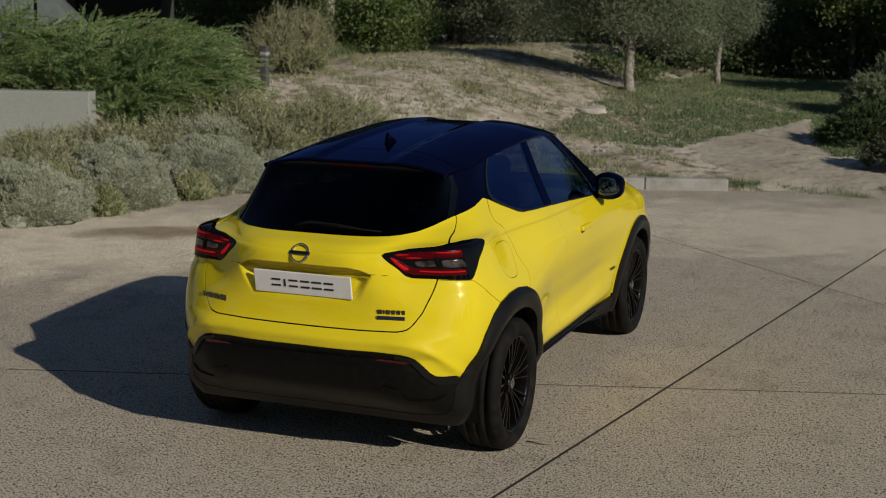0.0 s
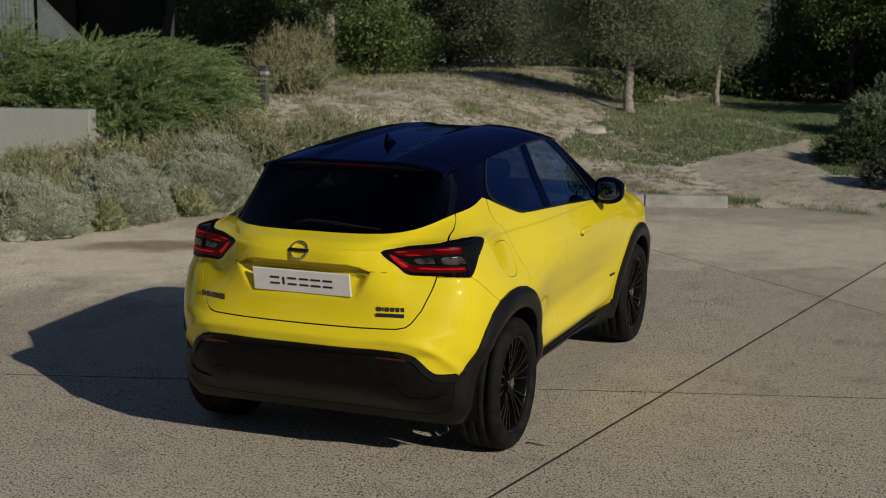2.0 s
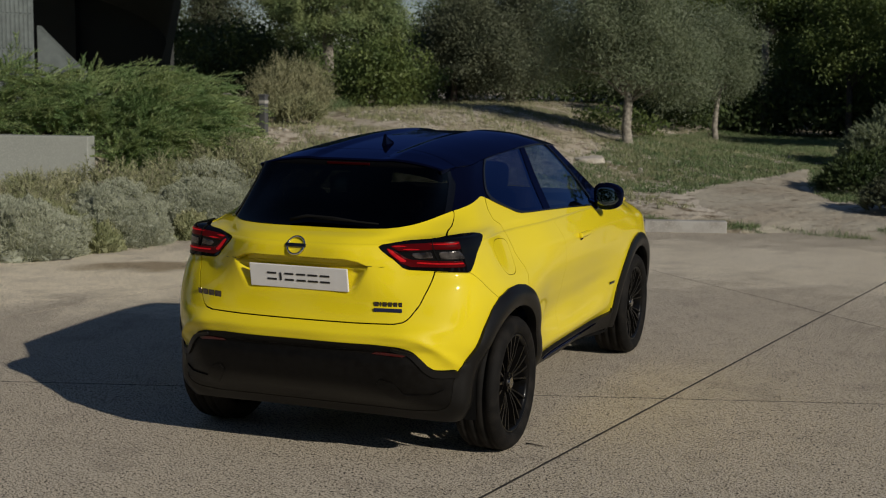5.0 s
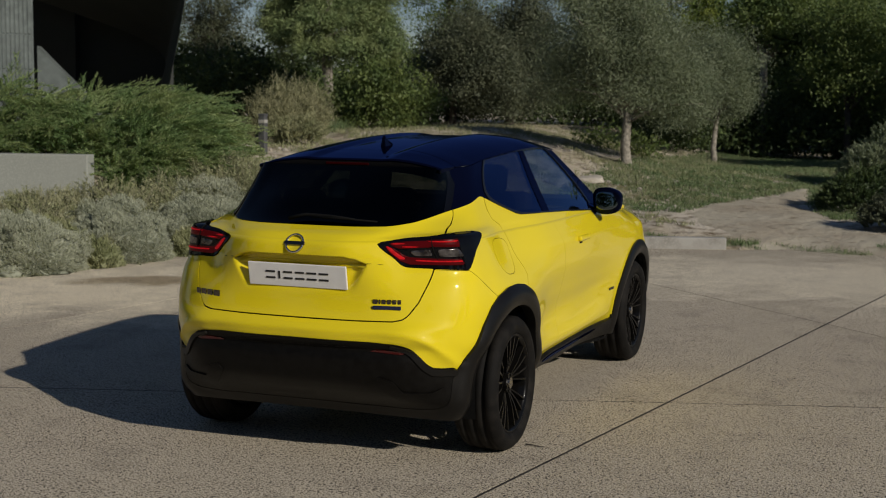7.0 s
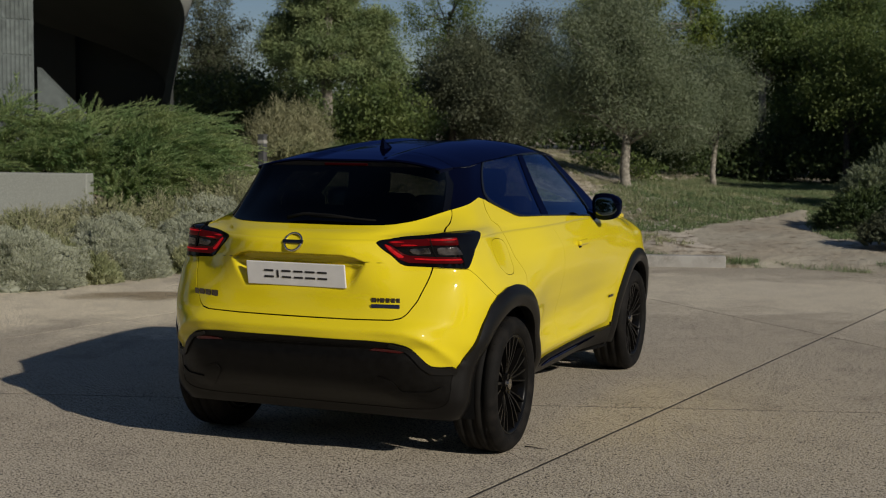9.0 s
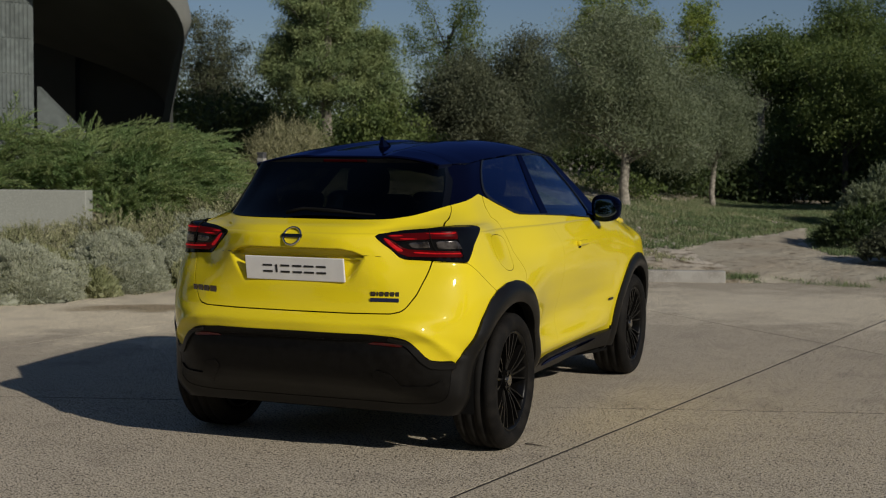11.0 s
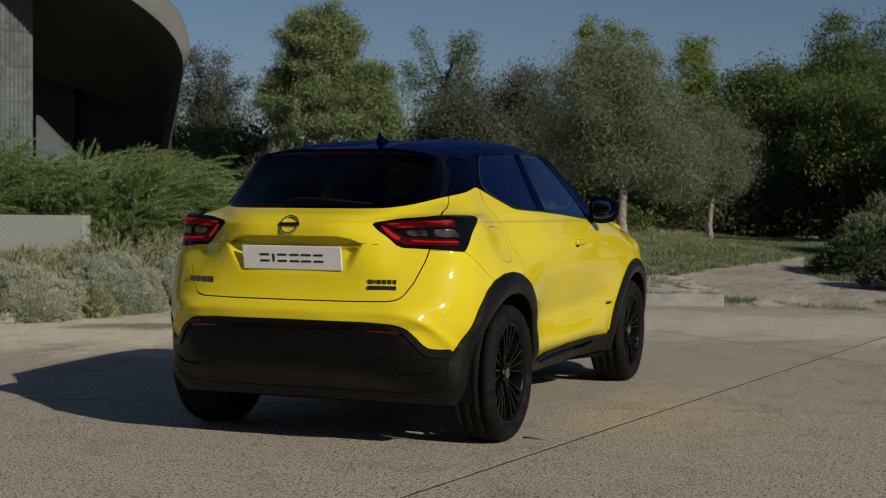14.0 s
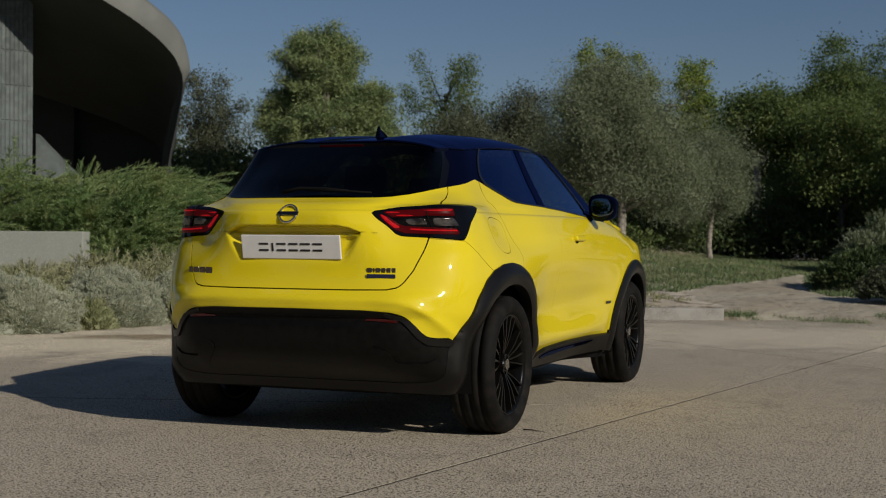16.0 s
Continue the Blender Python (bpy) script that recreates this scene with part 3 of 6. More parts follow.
def through_points(p, counts, mirrored):
    """A smooth curve through each row of p (rows, points, 3); counts: steps from point to point."""
    first = p[:, 1:2] * ((-1, 1, 1) if mirrored else (1, 1, 1)) if mirrored else 2 * p[:, :1] - p[:, 1:2]
    q = np.concatenate([first, p, 2 * p[:, -1:] - p[:, -2:-1]], axis=1)
    gap = np.maximum(np.linalg.norm(np.diff(q, axis=1), axis=2, keepdims=True), 1e-6)
    d = np.diff(q, axis=1) / gap
    m = (d[:, :-1] * gap[:, 1:] + d[:, 1:] * gap[:, :-1]) / (gap[:, :-1] + gap[:, 1:])
    out = []
    for i, n in enumerate(counts):
        g, a, b = gap[:, i + 1], p[:, i], p[:, i + 1]
        for s in np.arange(n) / n:
            out.append((2 * s**3 - 3 * s**2 + 1) * a + (s**3 - 2 * s**2 + s) * g * m[:, i] + (3 * s**2 - 2 * s**3) * b + (s**3 - s**2) * g * m[:, i + 1])
    out.append(p[:, -1])
    return np.stack(out, axis=1)


def body_surface():
    """Points (rows of height, steps round) of the right half of the car's skin below the roof."""
    rows = np.concatenate([np.arange(.20, .5775, .0125), np.arange(.5775, .64, .006), np.arange(.64, .80, .0125), np.arange(.80, .98, .010), np.arange(.98, 1.035, .004), np.arange(1.035, 1.085, .0125), np.arange(1.085, 1.135, .004), np.arange(1.135, 1.155, .0125), 1.16 + np.arange(0, 25) / 24 * .25])
    grid = []
    for line in body_lines():
        top = line[-1][0]
        z = np.where(rows <= 1.16, rows, 1.16 + (rows - 1.16) / .25 * (top - 1.16))
        xy = spline(line, z)
        grid.append(np.stack([xy[:, 0], xy[:, 1], z], axis=1))
    p = through_points(np.stack(grid, axis=1), (20, 14, 12, 16, 14, 18, 34, 30, 28, 24), True)
    # sunk field for the number plate, under an overhanging lip
    flat = p.reshape(-1, 3)
    f = region(PLATE_FIELD, lambda v: v[:, [0, 2]])(flat)
    deep = ease(-f / np.where(flat[:, 2] > .975, .008, .060)) * .050 * ease((flat[:, 2] - .815) / .17) * (flat[:, 1] < -.4)
    # ridge that runs round the tail under the tailgate and drops towards the wheel arch
    mid_row = p[int(np.argmin(np.abs(rows - .90)))]
    way_round = np.concatenate([[0], np.cumsum(np.linalg.norm(np.diff(mid_row, axis=0), axis=1))])
    g = np.repeat(way_round[None], len(rows), 0).ravel()
    along = np.gradient(p, axis=1).reshape(-1, 3)
    along /= np.maximum(np.linalg.norm(along[:, :2], axis=1, keepdims=True), 1e-9)
    above = flat[:, 2] - np.interp(g, [0, .42, .52, .60, .70, .80, .90], [.672, .671, .662, .640, .588, .534, .49])
    lift = .019 * np.where(above > 0, np.exp(-(np.abs(above) / .034) ** 1.25), np.exp(-(np.abs(above) / .024) ** 1.2)) * ease((.93 - g) / .14)
    flat[:, 0] += lift * along[:, 1]
    flat[:, 1] -= lift * along[:, 0]
    flat[:, 1] += deep
    return flat.reshape(p.shape)


def grid_mesh(p, extra=None):
    """Faces of a grid of points, with extra columns carried along."""
    r, c = p.shape[:2]
    v = p.reshape(-1, 3) if extra is None else np.concatenate([p.reshape(-1, 3), extra.reshape(-1, 1)], 1)
    return v, [(j * c + i, j * c + i + 1, (j + 1) * c + i + 1, (j + 1) * c + i) for j in range(r - 1) for i in range(c - 1)]


def clip(mesh, f):
    """The share of a mesh where f(vertices) is below nought, cut cleanly along the line."""
    v, faces = mesh
    d = f(v)
    d = np.where(np.abs(d) < 1e-7, 1e-7, d).tolist()
    out, new_faces, kept, cuts = [], [], {}, {}

    def old(i):
        if i not in kept:
            kept[i] = len(out)
            out.append(v[i])
        return kept[i]

    def cut(i, j):
        key = (i, j) if i < j else (j, i)
        if key not in cuts:
            s = d[i] / (d[i] - d[j])
            cuts[key] = len(out)
            out.append(v[i] + (v[j] - v[i]) * s)
        return cuts[key]

    for face in faces:
        below = [d[i] < 0 for i in face]
        if all(below):
            new_faces.append(tuple(old(i) for i in face))
        elif any(below):
            poly = []
            for k, i in enumerate(face):
                j = face[(k + 1) % len(face)]
                if below[k]:
                    poly.append(old(i))
                if below[k] != (d[j] < 0):
                    poly.append(cut(i, j))
            if len(poly) > 2:
                new_faces.append(tuple(poly))
    return (np.array(out) if out else np.zeros((0, v.shape[1]))), new_faces


def rounded(poly, times=2):
    """A polygon with its corners cut round."""
    for _ in range(times):
        q = []
        for a, b in zip(poly, poly[1:] + poly[:1]):
            q += [(a[0] * .75 + b[0] * .25, a[1] * .75 + b[1] * .25), (a[0] * .25 + b[0] * .75, a[1] * .25 + b[1] * .75)]
        poly = q
    return poly


def outside(f, gap=0.0):
    return lambda v: -f(v) + gap


def normals(v, faces):
    n = np.zeros((len(v), 3))
    for q in faces:
        a, b, c = v[q[0], :3], v[q[1], :3], v[q[2], :3]
        k = np.cross(b - a, c - a)
        if len(q) > 3:
            k = k + np.cross(c - a, v[q[3], :3] - a)
        for i in q:
            n[i] += k
    return n / np.maximum(np.linalg.norm(n, axis=1, keepdims=True), 1e-12)


def skin(name, mesh, mat, parent, rise=0.0, depth=0.008, label="", mirrored=False, welded=False):
    """A panel with thickness: the mesh lifted by rise along its normals, its rim turned in by depth."""
    v, faces = mesh
    n = normals(v, faces)
    top = v[:, :3] + n * (rise(v)[:, None] if callable(rise) else rise)
    low = top - n * depth
    count = {}
    for q in faces:
        for a, b in zip(q, q[1:] + q[:1]):
            key = (min(a, b), max(a, b))
            count.setdefault(key, []).append((a, b))
    verts, out = list(top), [tuple(q) for q in faces]
    copies = {}
    for pair in count.values():
        if len(pair) != 1:
            continue
        a, b = pair[0]
        ids = []
        for i in (a, b):
            if i not in copies:
                copies[i] = (i, len(verts)) if welded else (len(verts), len(verts) + 1)
                verts += [low[i]] if welded else [top[i], low[i]]
            ids.append(copies[i])
        out.append((ids[1][0], ids[0][0], ids[0][1], ids[1][1]))
    verts = np.array(verts)
    if mirrored:
        verts = verts * (-1, 1, 1)
        out = [q[::-1] for q in out]
    return mesh_object(name, verts, out, mat, parent, label)


def both(name, mesh, mat, parent, rise=0.0, depth=0.008, label=""):
    return [skin(name, mesh, mat, parent, rise, depth, label, m) for m in (False, True)]


def joined_halves(mesh):
    """A right half that reaches the middle, with its mirror image, as one mesh."""
    v, faces = mesh
    n = len(v)
    w = v.copy()
    w[:, 0] *= -1
    all_v = np.concatenate([v, w])
    mid = [i if abs(v[i, 0]) > 1e-5 else None for i in range(n)]
    to = [n + i if mid[i] is not None else i for i in range(n)]
    return all_v, list(faces) + [tuple(to[i] for i in q)[::-1] for q in faces]


car = thing("car", "bright yellow compact crossover car with black roof parked on concrete", "car", at=(-0.012, 0, 0))

P = body_surface()
ROW_09 = int(np.argmin(np.abs(P[:, 0, 2] - .90)))
girth = np.concatenate([[0], np.cumsum(np.linalg.norm(np.diff(P[ROW_09], axis=0), axis=1))])
BODY = grid_mesh(P, np.repeat(girth[None], P.shape[0], 0))
AROUND = lambda v: v[:, [3, 2]]     # way round the body from the tail's middle, height
SIDE = lambda v: v[:, [1, 2]]       # along the car, height

def tail_y(x, z):
    """Where the tail's skin lies at x, z, and its turn in degrees."""
    row = P[np.argmin(np.abs(P[:, 0, 2] - z))]
    y = [float(np.interp(abs(x) + d, row[:70, 0], row[:70, 1])) for d in (-.02, 0, .02)]
    return y[1], math.copysign(math.degrees(math.atan2(y[2] - y[0], .04)), x)


# outlines
upper = [(-1, 1.145), (.05, 1.145), (.28, 1.145), (.40, 1.147), (.48, 1.151), (.58, 1.161), (.67, 1.175), (.77, 1.191), (.875, 1.207), (1.0, 1.222), (1.15, 1.241), (1.27, 1.256), (1.30, 1.257),
         (1.38, 1.248), (1.50, 1.206), (1.663, 1.155), (1.72, 1.145), (1.85, 1.139), (2.06, 1.132), (2.45, 1.115), (2.91, 1.088), (3.15, 1.075), (3.6, 1.06), (3.6, 1.7), (-1, 1.7)]
lamp = [(.438, 1.079), (.60, 1.098), (.70, 1.105), (.80, 1.113), (.90, 1.116), (1.0, 1.114), (1.048, 1.108), (1.055, 1.100), (.945, 1.03), (.866, .954), (.856, .949), (.69, .960), (.560, .966), (.536, .976), (.504, 1.02)]
lower = [(-1, .629), (.05, .629), (.373, .626), (.49, .617), (.53, .606), (.56, .592), (.66, .522), (.70, .504), (.76, .498), (.84, .497), (.86, .47), (.9, .0), (-1, 0)]
rear_flare = [(-.48, .499), (-.42, .584), (-.36, .68), (-.28, .762), (-.20, .806), (-.09, .832), (.02, .836), (.12, .822), (.23, .775), (.33, .69), (.41, .58), (.47, .46), (.50, .34), (.50, .1), (-.50, .1), (-.50, .44)]
sill = [(.44, .0), (.47, .30), (.56, .305), (.68, .338), (.80, .362), (1.2, .376), (1.7, .372), (2.0, .365), (2.3, .36), (2.3, 0)]
tailgate = [(-1, .716), (.30, .716), (.47, .719), (.515, .728), (.545, .748), (.596, .805), (.681, .955), (.75, 1.05), (.808, 1.112), (.882, 1.151), (.896, 1.178), (.893, 1.20), (.875, 1.222), (-1, 1.16)]
WHEEL_R, HUB = 0.338, 0.338


def well(y0, r=0.388, grow=0.0):
    return lambda v: np.hypot(v[:, 1] - y0, v[:, 2] - 0.345) - r - grow


r_up, r_lamp, r_low, r_gate = (region(q, AROUND) for q in (upper, lamp, lower, tailgate))
r_flare, r_sill = region(rear_flare, SIDE), region(sill, SIDE)
GAP = 0.0022
paint = clip(clip(clip(clip(clip(BODY, outside(r_up)), outside(r_lamp, GAP)), outside(r_low)), outside(r_flare)), outside(r_sill))

# dark inner shell, seen through the panel joints
shell_half = clip(clip(BODY, outside(r_up, -0.03)), outside(well(0)))
both("inner_shell", shell_half, SHELL, car, rise=-0.014, depth=0.002)

# tailgate, quarter panels, doors, bumper skin
gate = joined_halves(clip(paint, region(tailgate, AROUND, -.0034)))
tailgate_ob = skin("tailgate", gate, YELLOW, car, label="bright yellow tailgate")
rest = clip(paint, outside(r_gate, .0026))
door_edge = [(.205, 1.30), (.20, 1.25), (.14, 1.19), (.125, 1.146), (.175, 1.114), (.192, .972), (.225, .90), (.225, .86), (.19, .80), (.19, .3), (2.6, .3), (2.6, 1.3)]
r_doors = region(door_edge, SIDE)
r_front_door = region([(.86, 1.3), (.83, 1.10), (.90, .90), (.93, .6), (.93, .2), (3, .2), (3, 1.3)], SIDE)
doors = clip(rest, region(door_edge, SIDE, -GAP))
both("rear_door", clip(doors, outside(r_front_door, .0007)), YELLOW, car)
front_doors = both("front_door", clip(doors, lambda v: r_front_door(v) + .0007), YELLOW, car)
tail_side = clip(rest, outside(r_doors, GAP))
seam = [(-1, .2), (-1, .74), (.30, .74), (.45, .95), (.60, .96), (.862, .945), (.96, .882), (1.09, .80), (1.3, .70), (1.3, .2)]
r_bump = region(seam, AROUND)
fuel_flap = rounded([(-.10, 1.062), (.11, 1.060), (.155, 1.02), (.11, .885), (-.03, .885), (-.075, .94)])
r_fuel = region(fuel_flap, SIDE)
quarter = clip(tail_side, outside(r_bump, 0.0012))
skin("quarter_panel", clip(quarter, outside(r_fuel, 0.0014)), YELLOW, car)
skin("fuel_flap", clip(quarter, region(fuel_flap, SIDE, -0.0014)), YELLOW, car)
skin("quarter_panel", quarter, YELLOW, car, mirrored=True)
skin("rear_bumper", joined_halves(clip(tail_side, lambda v: r_bump(v) + 0.0012)), YELLOW, car, label="yellow upper bumper skin")

# black lower bumper with its parts
low = clip(clip(clip(BODY, r_low), outside(r_flare)), lambda v: -v[:, 2] + .235)
bumper = skin("lower_bumper", joined_halves(low), PLASTIC, car, rise=0.006, depth=0.03, label="matt black lower bumper")
REFLECTOR = [(.375, .577), (.40, .592), (.515, .585), (.53, .571), (.51, .568)]
for m in (False, True):
    skin("reflector", clip(BODY, region(REFLECTOR, AROUND)), REFLECT, bumper, 0.010, 0.008, "dull red reflector", m)
    sensor = [(.610 + .012 * math.cos(k * math.pi / 8), .545 + .012 * math.sin(k * math.pi / 8)) for k in range(16)]
    skin("sensor", clip(BODY, region(sensor, AROUND)), TRIM, bumper, .0085, .006, "small round parking sensor", m)
    for name, poly, lift in (("step", [(.42, .462), (.48, .44), (.52, .385), (.70, .385), (.78, .41), (.80, .36), (.74, .335), (.50, .335), (.44, .385), (.40, .43)], .013),):
        skin(name, clip(BODY, region(poly, AROUND)), PLASTIC, bumper, lift, 0.02, mirrored=m)
    border = [(.47, .618), (.53, .601), (.565, .586), (.66, .517), (.70, .499), (.76, .493), (.85, .492), (.856, .458), (.76, .462), (.69, .470), (.63, .500), (.545, .566), (.50, .592), (.46, .604)]
    skin("border", clip(BODY, region(border, AROUND)), ARCH, bumper, .015, .014, "satin black raised bumper edge", m)
    skin("seam", clip(BODY, region([(.352, .9865), (.45, .980), (.545, .9735), (.545, .9712), (.45, .9777), (.352, .9842)], AROUND)), SHELL, tailgate_ob, .0022, .004, mirrored=m, welded=True)
# raised marks in the black band: too small to read, plain bars
for k in range(22):
    x = -.34 + k * .03
    y = tail_y(x, .596)[0] - .006
    part("mark", boxed(.013, .006, .004, pose(x, y, .596 if k % 3 else .604)), TRIM, bumper)

# flares, sill
for m in (False, True):
    flare = clip(clip(clip(BODY, r_flare), outside(well(0))), lambda v: -v[:, 2] + .25)
    skin("wheel_arch_trim", flare, ARCH, car, lambda v: .008 + .024 * np.sin(math.pi * np.clip((np.hypot(v[:, 1], v[:, 2] - .345) - .375) / .125, .0, 1)), 0.05, "matt black wheel arch trim", m)
    sk = clip(clip(clip(BODY, r_sill), outside(r_flare)), lambda v: -v[:, 2] + .262)
    sk = clip(sk, lambda v: v[:, 1] - 2.12)
    skin("sill_trim", sk, PLASTIC, car, 0.020, 0.05, "matt black sill trim", m)
    inlay = clip(BODY, region(rounded([(.72, .310), (.80, .340), (1.0, .352), (1.5, .356), (1.85, .350), (1.80, .338), (1.3, .335), (.80, .318)], 1), SIDE))
    skin("sill_inlay", inlay, PIANO, car, 0.026, 0.02, "gloss black inlay in the sill", m)

# greenhouse: pillars, glass
window = rounded([(1.402, 1.335), (1.395, 1.40), (1.43, 1.435), (1.55, 1.452), (1.75, 1.456), (2.11, 1.462), (2.60, 1.468), (2.98, 1.466), (3.10, 1.452), (3.145, 1.36), (3.10, 1.22), (3.01, 1.12), (2.94, 1.094), (2.5, 1.119),
                  (2.06, 1.139), (1.85, 1.145), (1.70, 1.158), (1.52, 1.212), (1.42, 1.262)], 1)
r_win = region(window, AROUND)
post = [(2.035, 1.0), (2.035, 1.137), (2.085, 1.47), (2.20, 1.47), (2.145, 1.132), (2.145, 1.0)]
r_post = region(post, AROUND)
hatch = [(-1, 1.0), (-1, 1.6), (.70, 1.6), (.80, 1.40), (.885, 1.33), (.872, 1.20), (.80, 1.0)]
r_hatch = region(hatch, AROUND)
pane = [(-1, 1.1), (-1, 1.6), (.62, 1.6), (.73, 1.42), (.80, 1.34), (.81, 1.20), (.75, 1.1)]
house = clip(BODY, r_up)
rear_glass_half = clip(house, region(pane, AROUND, -0.002))
rear_window = skin("rear_window", joined_halves(rear_glass_half), GLASS_REAR, tailgate_ob, 0.003, 0.006, "dark tinted rear window")
both("window_garnish", clip(clip(house, region(hatch, AROUND, -GAP)), outside(region(pane, AROUND))), BLACK, tailgate_ob, 0.003, label="gloss black window side trim")
pillar_side = clip(clip(house, outside(r_hatch, GAP)), outside(region(window, AROUND, 0.022)))
both("rear_pillar", clip(pillar_side, lambda v: v[:, 1] - 1.2), PIANO, car, label="gloss black rear roof pillar")
both("front_pillar", clip(pillar_side, lambda v: 1.2 - v[:, 1]), PIANO, car, label="gloss black windscreen pillar")
ring = clip(clip(house, region(window, AROUND, 0.022)), outside(r_win))
both("window_frame", ring, FRAME, car, 0.004, 0.02, "satin black window surround")
both("rear_side_window", clip(clip(house, lambda v: r_win(v) - 0.001), lambda v: np.maximum(v[:, 3] - 2.04 - (v[:, 2] - 1.137) * .15, -9)), GLASS_DARK, car, -0.002, 0.004, "dark tinted side window")
both("front_side_window", clip(clip(house, lambda v: r_win(v) - 0.001), lambda v: -(v[:, 3] - 2.145 - (v[:, 2] - 1.137) * .165)), GLASS_LIGHT, car, -0.002, 0.004, "side window")
both("door_post", clip(clip(house, r_win), r_post), PIANO, car, 0.001, 0.02)

# roof, spoiler
def roof_point(s, y):
    """s: -1 to 1 across, y along. A shallow channel with creased sides runs down the middle."""
    zc = float(spline([(-.25, 1.425), (-.12, 1.443), (.1, 1.472), (.4, 1.501), (.8, 1.527), (1.15, 1.537), (1.45, 1.526), (1.62, 1.498)], [y])[0, 0])
    xr = float(spline([(-.25, .475), (-.12, .505), (.05, .520), (.2, .542), (.40, .537), (.95, .537), (1.27, .547), (1.44, .552), (1.62, .566)], [y])[0, 0])
    zr = float(spline([(-.25, 1.392), (-.12, 1.402), (.02, 1.408), (.2, 1.413), (.40, 1.431), (.95, 1.465), (1.27, 1.475), (1.44, 1.465), (1.62, 1.447)], [y])[0, 0])
    z = zr + .003 + (zc - zr) * (1 - abs(s) ** 3.4)
    rib = min(1, max(0, (abs(s) * xr - (.175 - .02 * y)) / .060))
    z += .013 * rib * (1 - ((abs(s) - .3) / .7) ** 2 if abs(s) > .3 else 1) * min(1, (y + .25) / .3)
    return (s * (xr + .004), y, z)


def joint_y(x):
    """Where the roof's skin ends and the spoiler begins."""
    return .035 + .11 * (1 - (x / .52) ** 2)


ACROSS = np.linspace(-1, 1, 101)
roof_grid = np.array([[roof_point(s, y + 0.05 * (1 - s * s) * max(0, (y - 1.2) / .4)) for s in ACROSS] for y in np.linspace(-.02, 1.60, 44)])
skin("roof", clip(grid_mesh(roof_grid), lambda v: -(v[:, 1] - joint_y(v[:, 0])) + .007), PIANO, car, 0, 0.004, "gloss black roof")
tops = np.array([[roof_point(s, y) for s in ACROSS] for y in np.linspace(-.125, .17, 26)])
tops[0, :, 2] -= .006
spoiler = skin("roof_spoiler", clip(grid_mesh(tops), lambda v: v[:, 1] - joint_y(v[:, 0])), PIANO, car, 0, 0.055, "gloss black roof spoiler")
under = tops[:14].copy()
under[:, :, 2] -= 0.056
uv, uf = grid_mesh(under)
mesh_object("underside", uv, [q[::-1] for q in uf], BLACK, spoiler)
ev = np.concatenate([tops[0, 3:-3] + (0, -.003, dz) for dz in (-.006, -.052)])
ek = len(ev) // 2
mesh_object("edge_face", ev, [(i + 1, i, ek + i, ek + i + 1) for i in range(ek - 1)], BLACK, spoiler, "black trailing face")
part("brake_light", boxed(.24, .008, .013, pose(0, -.128, 1.421, 12), .003), BRAKE, spoiler, "dark red high brake light")
part("roof_joint", boxed(.80, .05, .004, pose(0, .10, 1.44)), SHELL, spoiler)

# antenna
bm = bmesh.new()
fin = [(-.045, 0), (-.040, .055), (-.025, .066), (.0, .045), (.05, .018), (.09, 0)]
for w in (-1, 1):
    for y, z in fin:
        bm.verts.new((w * (.016 if z < .02 else .006), y, z))
bm.verts.ensure_lookup_table()
k = len(fin)
for i in range(k - 1):
    bm.faces.new([bm.verts[i], bm.verts[i + 1], bm.verts[k + i + 1], bm.verts[k + i]])
bm.faces.new([bm.verts[i] for i in range(k)][::-1])
bm.faces.new([bm.verts[k + i] for i in range(k)])
bmesh.ops.recalc_face_normals(bm, faces=bm.faces)
bmesh.ops.bevel(bm, geom=bm.edges[:], offset=.004, segments=2, affect="EDGES")
antenna = part("antenna", bm, PIANO, car, "gloss black fin antenna")
antenna.location, antenna.scale = (0.012, .33, 1.494), (.9, .9, .95)

# tail lamps
red_up = [(.505, 1.075), (.60, 1.084), (.746, 1.092), (.852, 1.096), (.846, 1.060), (.735, 1.061), (.715, 1.061), (.60, 1.053), (.555, 1.052)]
red_low = [(.478, 1.070), (.535, 1.054), (.582, 1.013), (.70, 1.007), (.832, 1.003), (.842, .974), (.70, .976), (.575, .978), (.53, .996)]
strip_up = [(.52, 1.0735), (.60, 1.080), (.74, 1.087), (.845, 1.090), (.843, 1.083), (.74, 1.080), (.60, 1.073), (.535, 1.068)]
strip_mid = [(.57, 1.060), (.70, 1.0685), (.838, 1.0715), (.836, 1.066), (.70, 1.063), (.575, 1.055)]
strip_low = [(.60, 1.001), (.70, .997), (.836, .996), (.836, .989), (.70, .990), (.60, .994)]
corner_red = [(.486, 1.066), (.520, 1.056), (.566, 1.008), (.560, .999), (.535, 1.003)]
clear_in, clear_out = [(.600, 1.044), (.702, 1.050), (.698, 1.022), (.618, 1.018)], [(.735, 1.051), (.838, 1.054), (.848, 1.014), (.728, 1.016)]
lens = clip(BODY, region(lamp, AROUND, -0.001))
